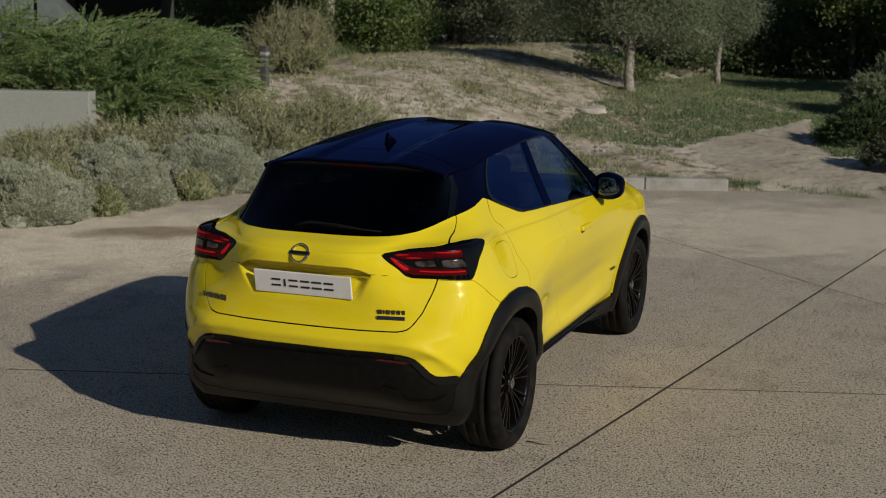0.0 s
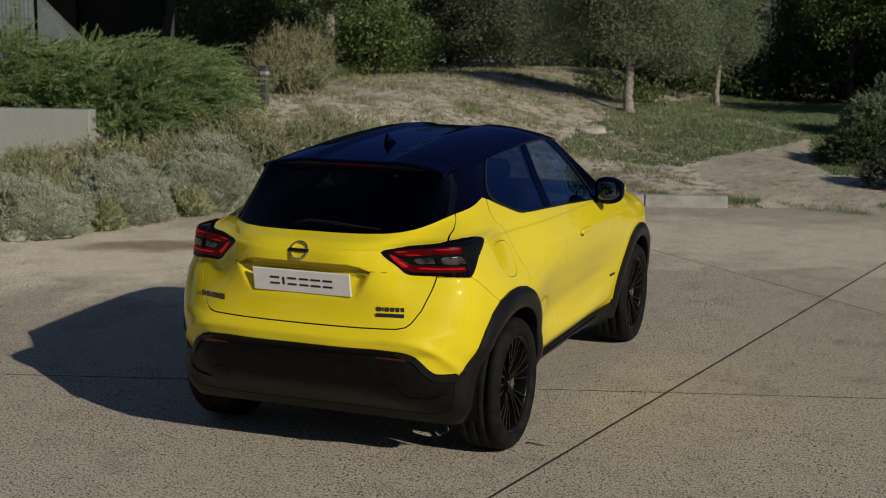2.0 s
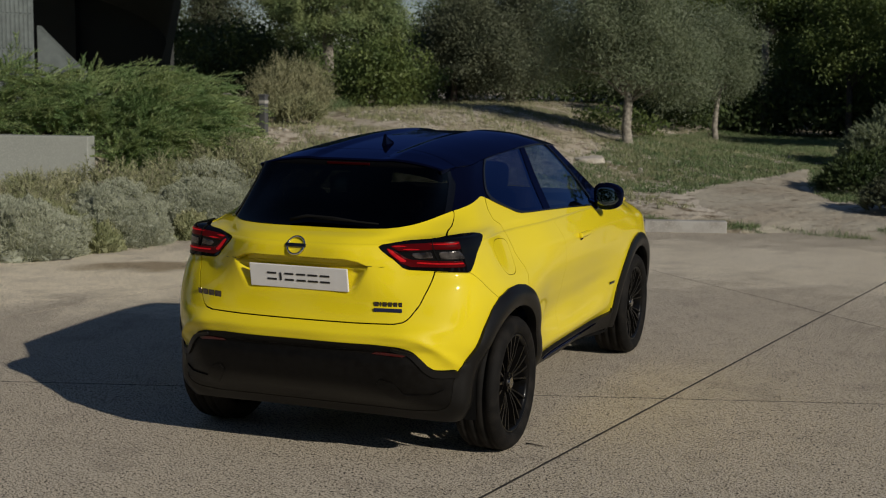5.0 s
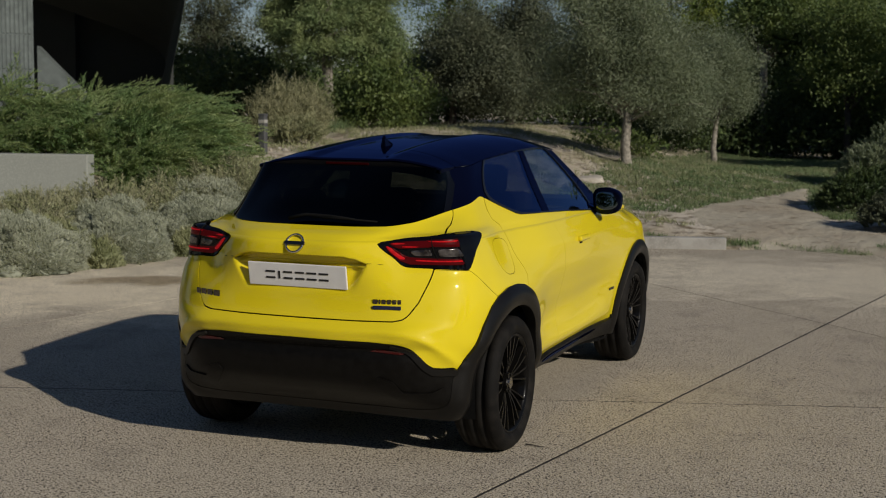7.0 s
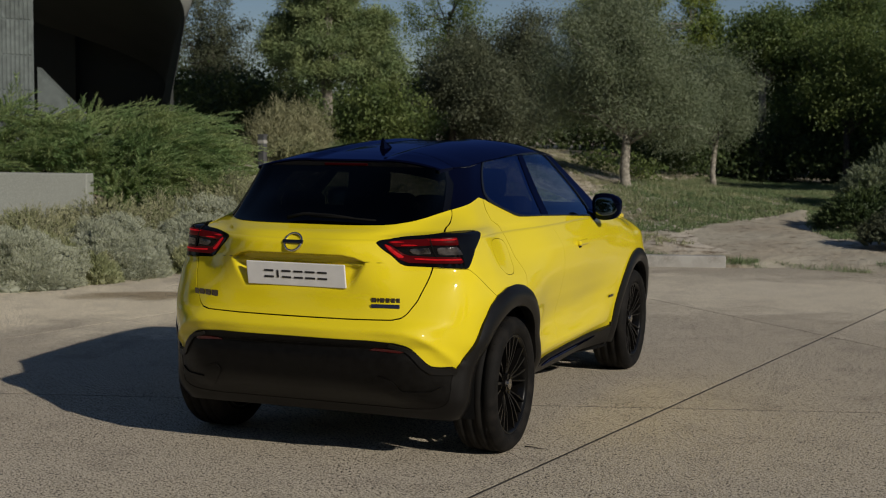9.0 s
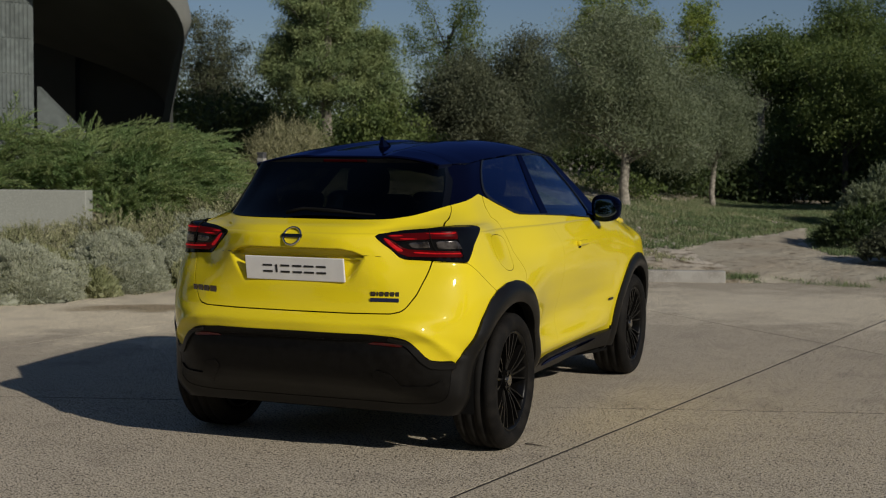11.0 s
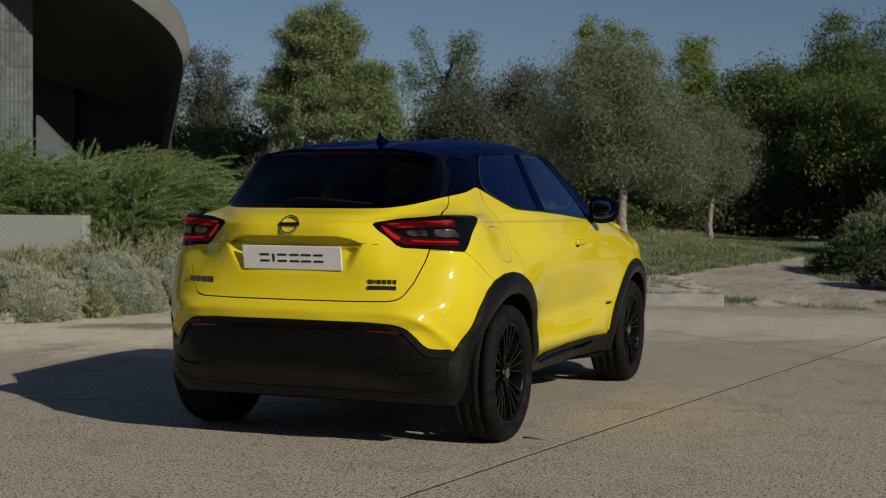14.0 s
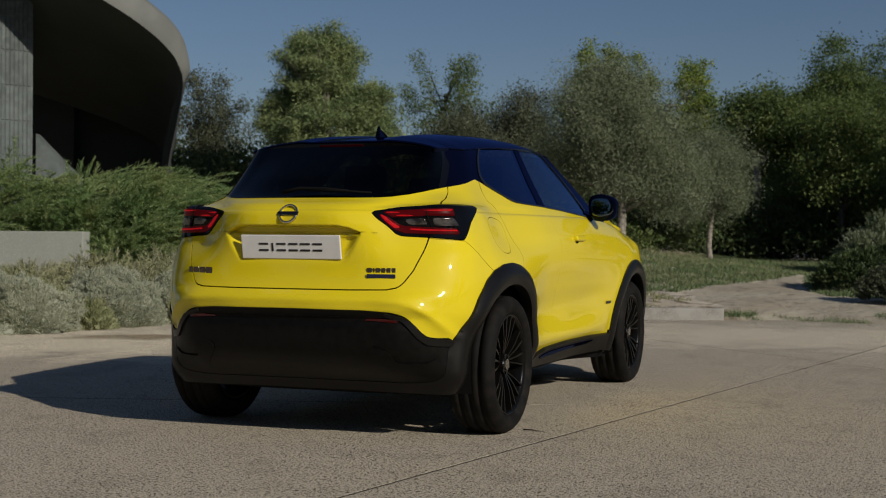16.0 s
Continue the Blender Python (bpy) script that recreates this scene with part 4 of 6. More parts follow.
for m in (False, True):
    lamp_ob = skin("tail_lamp", lens, material("lamp_black", (.003, .003, .004), .2, coat=0.4, spec=0.0) if not m else bpy.data.materials["lamp_black"], car, 0.006, 0.02, "dark tail lamp with red and clear segments", m)
    for name, poly, mat, lift, label in (("red_lens", red_up, RED_DARK, .008, "dark red lens"), ("red_lens", red_low, RED_DARK, .008, "dark red lens"), ("light_strip", strip_up, RED, .0105, "bright red strip"),
                                         ("light_strip", strip_low, RED, .0105, "bright red strip"), ("light_strip", strip_mid, RED, .0105, "bright red strip"), ("red_corner", corner_red, RED, .0105, "bright red corner"), ("clear_lens", clear_in, CLEAR, .009, "clear lens"), ("clear_lens", clear_out, CLEAR, .009, "clear lens")):
        skin(name, clip(lens, region(poly, AROUND)), mat, lamp_ob, lift, 0.004, label, m, True)
    skin("split_line", clip(lens, region([(.716, 1.12), (.722, 1.12), (.712, .94), (.706, .94)], AROUND)), SHELL, lamp_ob, .0115, 0.006, mirrored=m)

# number plate (its print as plain bars), emblem, badges
plate = part("number_plate", boxed(.52, .012, .114, pose(0, -.672, .912, 10.5), .004), PLATE, car, "white show plate with dark print")
for x, w in ((-.140, .050), (-.093, .010), (-.047, .048), (.016, .048), (.078, .052), (.142, .050)):
    for z in ((-.015, .015) if w > .02 else (0,)):
        part("bar", boxed(w, .004, .009 if w > .02 else .038, pose(0, -.672, .912, 10.5) @ pose(x, -.0068, z), .0015), INK, plate)
v, f = lathe([(.043, -.004), (.043, .006), (.048, .009), (.053, .004), (.053, -.004)], 48)
emblem = mesh_object("emblem", v, f, BRIGHT, car, "round chrome emblem with a dark crossbar")
emblem.matrix_basis = pose(0, -.698, 1.067, -26, 0, 0) @ pose(0, 0, 0, 0, 0, -90) @ Matrix.Scale(.93, 4)
bar = part("bar", boxed(.116, .010, .021, pose(0, 0, 0), .004), BADGE, emblem, "smoked chrome crossbar")
bar.matrix_basis = pose(.005, 0, 0, 0, 0, 90)


def badge(name, x, z, widths, height, mat, label):
    """A badge whose letters are plain raised bars."""
    ob = None
    at = 0
    for w in widths:
        ty, turn = tail_y(x + at + w / 2, z)
        m = pose(x + at + w / 2, ty - .003, z, 8, 0, turn)
        if ob is None:
            ob = part(name, boxed(w, .006, height, m, .0015), mat, car, label)
        else:
            part("bar", boxed(w, .006, height, m, .0015), mat, ob)
        at += w + .006
    return ob


badge("badge", -.600, .795, (.030, .036, .036, .040), .031, BADGE, "dark chrome name badge")
badge("badge", .385, .808, (.022, .006, .020, .018, .018, .016), .021, BADGE, "dark chrome trim badge")
part("badge_plate", boxed(.135, .006, .018, pose(.452, tail_y(.452, .781)[0] - .003, .781, 8, 0, tail_y(.452, .781)[1]), .002), LETTER_BLUE, tailgate_ob, "small blue badge strip")

# wiper
v, f = tube([(-.10, -.568, 1.172), (-.02, -.545, 1.192), (.12, -.545, 1.188), (.24, -.548, 1.178)], [.010, .008, .007, .005], 8)
wiper = mesh_object("wiper", v, f, SHELL, car, "black rear wiper")
v, f = tube([(.02, -.555, 1.182), (.18, -.548, 1.179), (.35, -.530, 1.170)], [.005, .006, .004], 6)
mesh_object("blade", v, f, SHELL, wiper)

# door handle (front door)
handle = part("door_handle", boxed(.030, .19, .032, pose(.870, 1.235, .962, 0, -10, 0), .012, 3), YELLOW, car, "yellow door handle")
handle_l = part("door_handle", boxed(.030, .19, .032, pose(-.870, 1.235, .962, 0, 10, 0), .012, 3), YELLOW, car, "yellow door handle")
for h, s in ((handle, 1), (handle_l, -1)):
    part("recess", boxed(.006, .05, .010, pose(s * .866, 1.19, .938, 0, s * 4, 0), .003), SHELL, h)
    part("badge", boxed(.005, .085, .016, pose(s * .832, 2.06, .56, 0, s * 10, -s * 3), .001), TRIM, front_doors[0 if s > 0 else 1])

# mirrors
for s, m in ((1, False), (-1, True)):
    bm = bmesh.new()
    bmesh.ops.create_icosphere(bm, subdivisions=4, radius=1)
    for v in bm.verts:
        c = v.co
        c = Vector([math.copysign(abs(k) ** .62, k) for k in c])
        back = c.y < 0
        v.co = Vector((c.x * .088 * (1.0 + .06 * c.z), c.y * (.018 if back else .12) * (1 - .25 * max(0, c.x)), c.z * .082 * (1 - .26 * max(0, c.x) * (.5 if c.z < 0 else 1))))
    mirror = part("door_mirror", bm, PIANO, car, "gloss black door mirror", True)
    mirror.matrix_basis = pose(s * .892, 1.66, 1.148, 0, 0, s * -4)
    if s < 0:
        mirror.matrix_basis = mirror.matrix_basis @ Matrix.Diagonal((-1, 1, 1, 1))
    bm = bmesh.new()
    bmesh.ops.create_uvsphere(bm, u_segments=28, v_segments=14, radius=1)
    for v in bm.verts:
        c = Vector([math.copysign(abs(k) ** .6, k) for k in v.co])
        v.co = Vector((c.x * .070 * (1.0 + .05 * c.z), c.y * .004 - .024, c.z * .056 * (1 - .2 * max(0, c.x))))
    part("mirror_glass", bm, MIRROR, mirror, "mirror glass", True).matrix_basis = pose(0, 0, 0, -5, 0, 13)
    v, f = tube([(-.10, .02, -.04), (-.125, .03, -.085), (-.145, .03, -.12)], [.045, .036, .045], 10)
    mesh_object("foot", v, f, PIANO, mirror)

# front: wings, nose, bonnet, windscreen
pil = body_lines()[-1]
nose_lines = [[k for k in pil if k[0] < 1.08] + [(1.08, .765, 2.11)],
              [(.20, .77, 2.40), (.34, .82, 2.40), (.50, .845, 2.40), (.70, .86, 2.40), (.85, .858, 2.40), (.95, .84, 2.40), (1.02, .80, 2.40), (1.065, .735, 2.40)],
              [(.20, .75, 2.64), (.34, .82, 2.64), (.50, .852, 2.64), (.70, .862, 2.64), (.85, .855, 2.64), (.94, .825, 2.64), (1.0, .77, 2.64), (1.045, .70, 2.64)],
              [(.20, .74, 3.02), (.34, .80, 3.02), (.50, .825, 3.02), (.70, .83, 3.02), (.82, .81, 3.02), (.90, .79, 3.02), (.95, .73, 3.02), (.985, .65, 3.02)],
              [(.20, .62, 3.26), (.34, .69, 3.30), (.50, .71, 3.32), (.70, .71, 3.31), (.80, .68, 3.28), (.87, .63, 3.24), (.91, .58, 3.19), (.94, .52, 3.14)],
              [(.20, .36, 3.38), (.34, .38, 3.42), (.50, .39, 3.43), (.70, .39, 3.42), (.80, .37, 3.39), (.86, .34, 3.34), (.90, .31, 3.28), (.925, .28, 3.22)],
              [(.20, 0, 3.40), (.34, 0, 3.45), (.50, 0, 3.46), (.70, 0, 3.45), (.80, 0, 3.42), (.86, 0, 3.37), (.90, 0, 3.31), (.925, 0, 3.25)]]
steps = np.linspace(0, 1, 70)
front = []
for line in nose_lines:
    z = .20 + (line[-1][0] - .20) * steps
    xy = spline(line, z)
    front.append(np.stack([xy[:, 0], xy[:, 1], z], 1))
F = through_points(np.stack(front, 1), (14, 12, 20, 16, 16, 16), False)
FRONT = grid_mesh(F)
wheel2 = lambda v: np.hypot(v[:, 1] - 2.636, v[:, 2] - .345)
front_flare = lambda v: wheel2(v) - .478 - .02 * (v[:, 2] < .345)
wing = clip(clip(FRONT, lambda v: -front_flare(v)), lambda v: -v[:, 2] + np.interp(v[:, 1], [2.1, 2.3, 2.9, 3.2, 3.5], [.385, .36, .5, .52, .50]))
both("front_wing", clip(wing, lambda v: v[:, 1] - 3.10), YELLOW, car)
skin("front_bumper", joined_halves(clip(wing, lambda v: -v[:, 1] + 3.104)), YELLOW, car, label="yellow front bumper skin")
for m in (False, True):
    fl = clip(clip(clip(FRONT, front_flare), lambda v: -wheel2(v) + .388), lambda v: -v[:, 2] + .25)
    skin("wheel_arch_trim", fl, ARCH, car, lambda v: .006 + .020 * np.sin(math.pi * np.clip((wheel2(v) - .375) / .115, .0, 1)), 0.05, "matt black wheel arch trim", m)
lowf = clip(clip(clip(FRONT, lambda v: -front_flare(v)), lambda v: v[:, 2] - np.interp(v[:, 1], [2.1, 2.3, 2.9, 3.2, 3.5], [.385, .36, .5, .52, .50])), lambda v: -v[:, 2] + .24)
for m in (False, True):
    skin("front_lower_trim", clip(lowf, lambda v: 2.64 - v[:, 1]), PLASTIC, car, 0.012, 0.03, "matt black lower trim", m)
    skin("sill_end", clip(lowf, lambda v: v[:, 1] - 2.64), PLASTIC, car, 0.012, 0.03, "matt black lower trim", m)
both("inner_shell", clip(FRONT, lambda v: -wheel2(v) + .388), SHELL, car, -0.012, 0.002)
edge = F[-1]
bonnet = np.array([[(x * s, y, z + .055 * (1 - abs(s) ** 2.2)) for s in np.linspace(-1, 1, 31)] for x, y, z in edge[:-14] if x > .25])
bv, bf = grid_mesh(bonnet)
skin("bonnet", (bv, [q[::-1] for q in bf]), YELLOW, car, 0, .02, "yellow bonnet")
A = P[np.argmin(np.abs(P[:, -1, 2] - 1.10)):, -1]
screen = np.array([[(x * s, y + .16 * (1 - s * s) * (1.3 - (z - 1.1)) , z + .02 * (1 - s * s)) for s in np.linspace(-1, 1, 25)] for x, y, z in A])
sv, sf = grid_mesh(screen)
skin("windscreen", (sv, [q[::-1] for q in sf]), GLASS_LIGHT, car, 0, .005, "clear windscreen")
part("cowl", boxed(1.45, .30, .05, pose(0, 2.18, 1.07), .02), PLASTIC, car)

# underside and cabin
part("underbody", boxed(1.36, 3.3, .10, pose(0, 1.35, .27), .03), SHELL, car)
part("rear_valance", boxed(1.05, .34, .10, pose(0, -.22, .33), .04), SHELL, car)
for y0 in (0, 2.636):
    for s in (1, -1):
        v, f = lathe([(.388, s * .50), (.388, s * .80)], 40, False)
        liner = mesh_object("wheel_liner", v + np.array((0, y0, .345)), [q for q in f if min(v[list(q), 2]) > -.16], SHELL, car)
        v, f = lathe([(.02, s * .5), (.388, s * .5)], 40, False)
        mesh_object("wheel_liner", v + np.array((0, y0, .345)), [q for q in f if min(v[list(q), 2]) > -.16], SHELL, car)
part("cabin_floor", boxed(1.35, 2.6, .06, pose(0, 1.0, .50)), SEAT, car)
part("dashboard", boxed(1.38, .42, .30, pose(0, 1.95, .975, 10), .06, 3), SEAT, car)
part("parcel_shelf", boxed(1.10, .45, .03, pose(0, -.12, 1.02), .01), SEAT, car)
for x in (-.36, .36):
    seat = part("front_seat", boxed(.48, .50, .16, pose(x, 1.32, .62, 8), .05, 3), SEAT, car, "dark front seat")
    part("backrest", boxed(.46, .13, .60, pose(x, 1.05, .93, -14), .05, 3), SEAT, seat)
    part("headrest", boxed(.26, .10, .17, pose(x, .95, 1.30, -10), .045, 3), SEAT, seat)
bench = part("rear_seat", boxed(1.20, .46, .16, pose(0, .50, .64, 6), .05, 3), SEAT, car, "dark rear bench")
part("backrest", boxed(1.20, .13, .50, pose(0, .22, .90, -16), .05, 3), SEAT, bench)
for x in (-.38, .38):
    part("headrest", boxed(.24, .09, .13, pose(x, .14, 1.20, -14), .04, 3), SEAT, bench)

# wheels
def wheel_parts(parent):
    R = WHEEL_R
    half = .112
    prof = [(.246, -.092), (.255, -.104), (.285, -half - .006), (.310, -half - .002), (.326, -half + .012), (R - .003, -half + .026)]
    for g in (-.052, -.0, .052):
        prof += [(R, g - .008), (R - .007, g - .006), (R - .007, g + .006), (R, g + .008)]
    prof += [(R - .003, half - .026), (.326, half - .012), (.310, half + .002), (.285, half + .006), (.255, .104), (.246, .092)]
    v, f = lathe(prof, 88)
    tyre = mesh_object("tyre", v, f, TYRE, parent, "black low-profile tyre")
    bm = bmesh.new()
    for j in range(64):
        a = j * 2 * math.pi / 64
        for sx in (-1, 1):
            box(bm, .022, .004, .006, pose(0, 0, 0, math.degrees(a)) @ pose(sx * .074, 0, R - .0042, 0, 0, sx * 20))
    tagged(part("tread", bm, TYRE, parent), kind="stuff")
    v, f = lathe([(.249, -.10), (.249, .098), (.243, .100), (.232, .080), (.222, .0), (.224, -.10)], 64)
    rim = mesh_object("rim", v, f, RIM, parent, "gloss black multi-spoke alloy rim")
    bm = bmesh.new()
    bmesh.ops.create_cone(bm, segments=32, cap_ends=True, radius1=.062, radius2=.050, depth=.06, matrix=pose(.045, 0, 0, 0, 90, 0))
    part("hub", bm, RIM, parent, smooth=False)
    bm = bmesh.new()
    bmesh.ops.create_cone(bm, segments=24, cap_ends=True, radius1=.030, radius2=.027, depth=.012, matrix=pose(.078, 0, 0, 0, 90, 0))
    part("cap", bm, CHROME, parent, "small dark chrome cap")
    for k in range(5):
        for d, wide in ((-8, .018), (8, .018), (-23, .013), (23, .013)):
            a0, a1 = math.radians(72 * k + d * .38), math.radians(72 * k + d)
            p0, p1 = Vector((.062, .050 * math.cos(a0), .050 * math.sin(a0))), Vector((.092, .236 * math.cos(a1), .236 * math.sin(a1)))
            w = (p1 - p0)
            tang = Vector((1, 0, 0)).cross(w).normalized()
            bm = bmesh.new()
            q = []
            for p, ww, dd in ((p0, wide * .9, .040), (p0.lerp(p1, .5) + Vector((.006, 0, 0)), wide * .75, .034), (p1, wide * 1.0, .024)):
                q.append([bm.verts.new(p + tang * ww * .35 + Vector((0, 0, 0))), bm.verts.new(p - tang * ww * .35), bm.verts.new(p - tang * ww * .62 - Vector((dd, 0, 0))), bm.verts.new(p + tang * ww * .62 - Vector((dd, 0, 0)))])
            for a, b in zip(q, q[1:]):
                for i in range(4):
                    bm.faces.new([a[i], a[(i + 1) % 4], b[(i + 1) % 4], b[i]])
            bm.faces.new(q[0][::-1])
            bm.faces.new(q[-1])
            bmesh.ops.recalc_face_normals(bm, faces=bm.faces)
            part("spoke", bm, RIM, parent)
    for k in range(5):
        a = math.radians(72 * k + 36)
        bm = bmesh.new()
        bmesh.ops.create_cone(bm, segments=8, cap_ends=True, radius1=.010, radius2=.009, depth=.02, matrix=pose(.070, .042 * math.cos(a), .042 * math.sin(a), 0, 90, 0))
        part("wheel_nut", bm, RIM, parent)
    v, f = lathe([(.05, -.02), (.155, -.02), (.155, .002), (.05, .002)], 40)
    mesh_object("brake_disc", v, f, DISC, parent, "brown-grey brake disc", smooth=False)
    part("brake_caliper", boxed(.06, .085, .17, pose(.005, -.130, .02, 8), .015), DISC, parent, "brown-grey caliper")


wheel = new("wheel")
wheel.parent = car
wheel_parts(wheel)
wheel.matrix_basis = pose(.766, 0, HUB, 18)
for x, y, turn in ((.745, 2.636, 0), (-.766, 0, 180), (-.745, 2.636, 180)):
    w2 = copy_thing(wheel, pose(x, y, HUB, 25 if y else 18, 0, turn))
    w2.parent = car


# ---- planting ----
rng = np.random.default_rng(7)


def unit(n):
    v = rng.normal(size=(n, 3))
    return v / np.linalg.norm(v, axis=1, keepdims=True)


def leaf_cloud(name, clumps, per, spread, size, mat, parent, label="", slim=0.45, droop=0.0, lift=0.0, needles=False):
    """Leaves scattered round clump centres (n, 3). spread: metres of a clump; size: leaf length."""
    c = np.repeat(clumps, per, 0) + rng.normal(size=(len(clumps) * per, 3)) * spread * (1, 1, .75)
    n = len(c)
    way = unit(n)
    way[:, 2] = way[:, 2] * (1 - droop) - droop + lift
    way /= np.linalg.norm(way, axis=1, keepdims=True)
    across = np.cross(way, unit(n))
    across /= np.maximum(np.linalg.norm(across, axis=1, keepdims=True), 1e-6)
    s = size * rng.uniform(.6, 1.3, (n, 1)) * .5
    return cards(name, c, way * s, across * s * slim, mat, parent, label, needles)


def crown_clumps(centre, radii, count, rough=0.42, hollow=0.35, seed=0):
    """Clump centres filling an uneven rounded crown."""
    d = unit(count)
    k = np.array([1 + rough * 1.6 * noise.noise(Vector((q * 1.9 + seed).tolist())) for q in d])
    r = (hollow + (1 - hollow) * rng.uniform(0, 1, count) ** .6) * k
    return np.array(centre) + d * r[:, None] * np.array(radii)


def limbs(base, fork, tips, r0, sides=7, wander=0.035):
    """Trunk from base to fork and limbs on to the tips, as one mesh of tapered tubes."""
    verts, faces = [], []

    def add(points, radii, n):
        v, f = tube(points, radii, n)
        k = len(verts)
        verts.extend(v)
        faces.extend(tuple(i + k for i in q) for q in f)

    b, k = Vector(base), Vector(fork)
    mids = [b.lerp(k, s) + Vector((rng.normal() * wander * .5, rng.normal() * wander * .5, 0)) * (0 < s < 1) for s in (0, .12, .35, .65, 1)]
    add(mids, [r0 * 1.45, r0 * 1.08, r0, r0 * .9, r0 * .78], sides + 2)
    for tip in tips:
        t = Vector(tip)
        start = b.lerp(k, rng.uniform(.75, 1.0))
        bend = start.lerp(t, .45) + Vector((0, 0, (t - start).length * .12)) + Vector(rng.normal(size=3) * wander)
        thick = r0 * rng.uniform(.28, .55)
        add([start, start.lerp(bend, .5) + Vector(rng.normal(size=3) * wander * .4), bend, bend.lerp(t, .6), t], [thick, thick * .8, thick * .6, thick * .35, thick * .1], 5)
    return verts, faces


def tree(name, label, base, height, crowns, leaf_mat, bark, trunk_r, fork=0.45, per=60, spread=.16, size=.07, clumps=260, slim=.45, hollow=.35, tips=16, category="tree", droop=0.0, group=""):
    """crowns: (side, ahead, up, radius across, radius up, share of clumps) in metres from the base."""
    ob = thing(name, label, category, group, at=base)
    cs = []
    for a, d, u, rx, rz, share in crowns:
        q = RIGHT * a + AHEAD * d
        cs.append(crown_clumps((q.x, q.y, u), (rx, rx, rz), max(3, int(clumps * share)), seed=rng.uniform(0, 50), hollow=hollow))
    c = np.concatenate(cs)
    c[:, 2] = np.maximum(c[:, 2], .15)
    pick = c[rng.choice(len(c), min(tips, len(c)), replace=False)]
    v, f = limbs((0, 0, -.1), (rng.normal() * .03, rng.normal() * .03, height * fork), pick, trunk_r)
    mesh_object("trunk", v, f, bark, ob)
    leaf_cloud("crown", c, per, spread, size, leaf_mat, ob, slim=slim, droop=droop, needles=True)
    return ob


def at(across, deep, down=0.03):
    p = off(across, deep, 0)
    return spot(p.x, p.y, down)


def shoots(n, h, low, wide, rx, rz):
    """Feathery upright limbs: foliage along lines that climb outward from the stem and thin towards their tips."""
    out = []
    for k in range(n):
        turn, reach = rng.uniform(0, 2 * math.pi), wide * rng.uniform(.15, 1.0) ** .8
        a, d = reach * math.cos(turn), reach * math.sin(turn) * .6
        top = h * (1 - .40 * (abs(a) / wide) ** 1.4) * rng.uniform(.78, 1.0)
        start = low + (top - low) * rng.uniform(0, .35)
        for j in range(5):
            s = (j + .5) / 5
            bend = s ** .7
            u = start + (top - start) * s
            thick = (1.25 - .95 * s) * rng.uniform(.75, 1.25)
            out.append((a * bend + rng.normal() * rx * .25, d * bend, u, rx * thick, rz * .55 * (.55 + .6 * (1 - s)), (1.5 - 1.1 * s) / (n * 5)))
    return out


# olive trees on the meadow
tree("olive_tree", "grey-green olive tree with a pale trunk on the meadow", spot(-2.65, 16.44), 3.3, [(-.05, 0, 2.15, 1.15, 1.1, .8), (-.85, .2, 1.7, .65, .75, .25), (.6, 0, 1.6, .75, .75, .25), (.9, .2, 1.15, .75, .55, .18), (-.3, -.2, 2.9, .5, .45, .12)],
     OLIVE_LEAF, BARK, .085, .30, 170, .17, .052, 480, .30, .15, 26, group="olive trees")
tree("olive_tree", "small grey-green olive tree with a slim trunk", spot(-2.21, 22.3), 2.6, [(0, 0, 1.95, .75, .75, .8), (.3, 0, 1.4, .55, .45, .25), (-.5, .1, 1.25, .5, .45, .18)],
     OLIVE_LEAF, BARK, .06, .42, 190, .14, .050, 240, .30, .3, 14, group="olive trees")
# stone pine behind the juniper
tree("pine_tree", "broad bright green pine tree with open crown", at(-2.3, 27.0), 4.8, [(0, 0, 3.3, .80, .52, .45), (-.05, .1, 2.8, .75, .5, .35), (.85, .1, 2.4, .45, .4, .22), (-.85, .2, 2.25, .5, .5, .25), (-.1, 0, 1.9, 1.1, .65, .45), (.9, .1, 1.65, .55, .45, .2)],
     PINE_LEAF, BARK, .11, .5, 210, .10, .085, 330, .2, .45, 30)
# thin trees either side of the pine
tree("slender_tree", "slender sparse-leaved young tree", at(0.05, 34), 5.6, shoots(13, 5.3, 1.8, 1.5, .24, .5), GREEN_LEAF, BARK_DARK, .05, .6, 60, .12, .058, 190, .55, .3, 24)
tree("slender_tree", "slender sparse-leaved young tree", at(-5.2, 31), 4.6, shoots(14, 3.75, 1.2, 1.3, .32, .45), OAK_LEAF, BARK_DARK, .05, .5, 76, .12, .055, 260, .5, .3, 26)
# dark evergreen oaks in the middle
tree("evergreen_oak", "dark grey-green evergreen oak", at(1.45, 30.5), 4.2, shoots(18, 3.4, 1.0, 1.6, .50, .6) + [(0, -.2, 1.2, 1.4, .8, .4)], OAK_LEAF, BARK_DARK, .10, .3, 190, .17, .055, 400, .5, .3, 20)
tree("evergreen_oak", "dark evergreen oak thick to the ground", at(.2, 28.8), 2.4, [(.2, 0, 1.5, .9, .8, .5), (.7, -.2, .9, 1.0, .7, .4), (-.7, 0, .7, .7, .5, .3)], OAK_LEAF, BARK_DARK, .08, .3, 190, .17, .055, 300, .5, .3, 14)
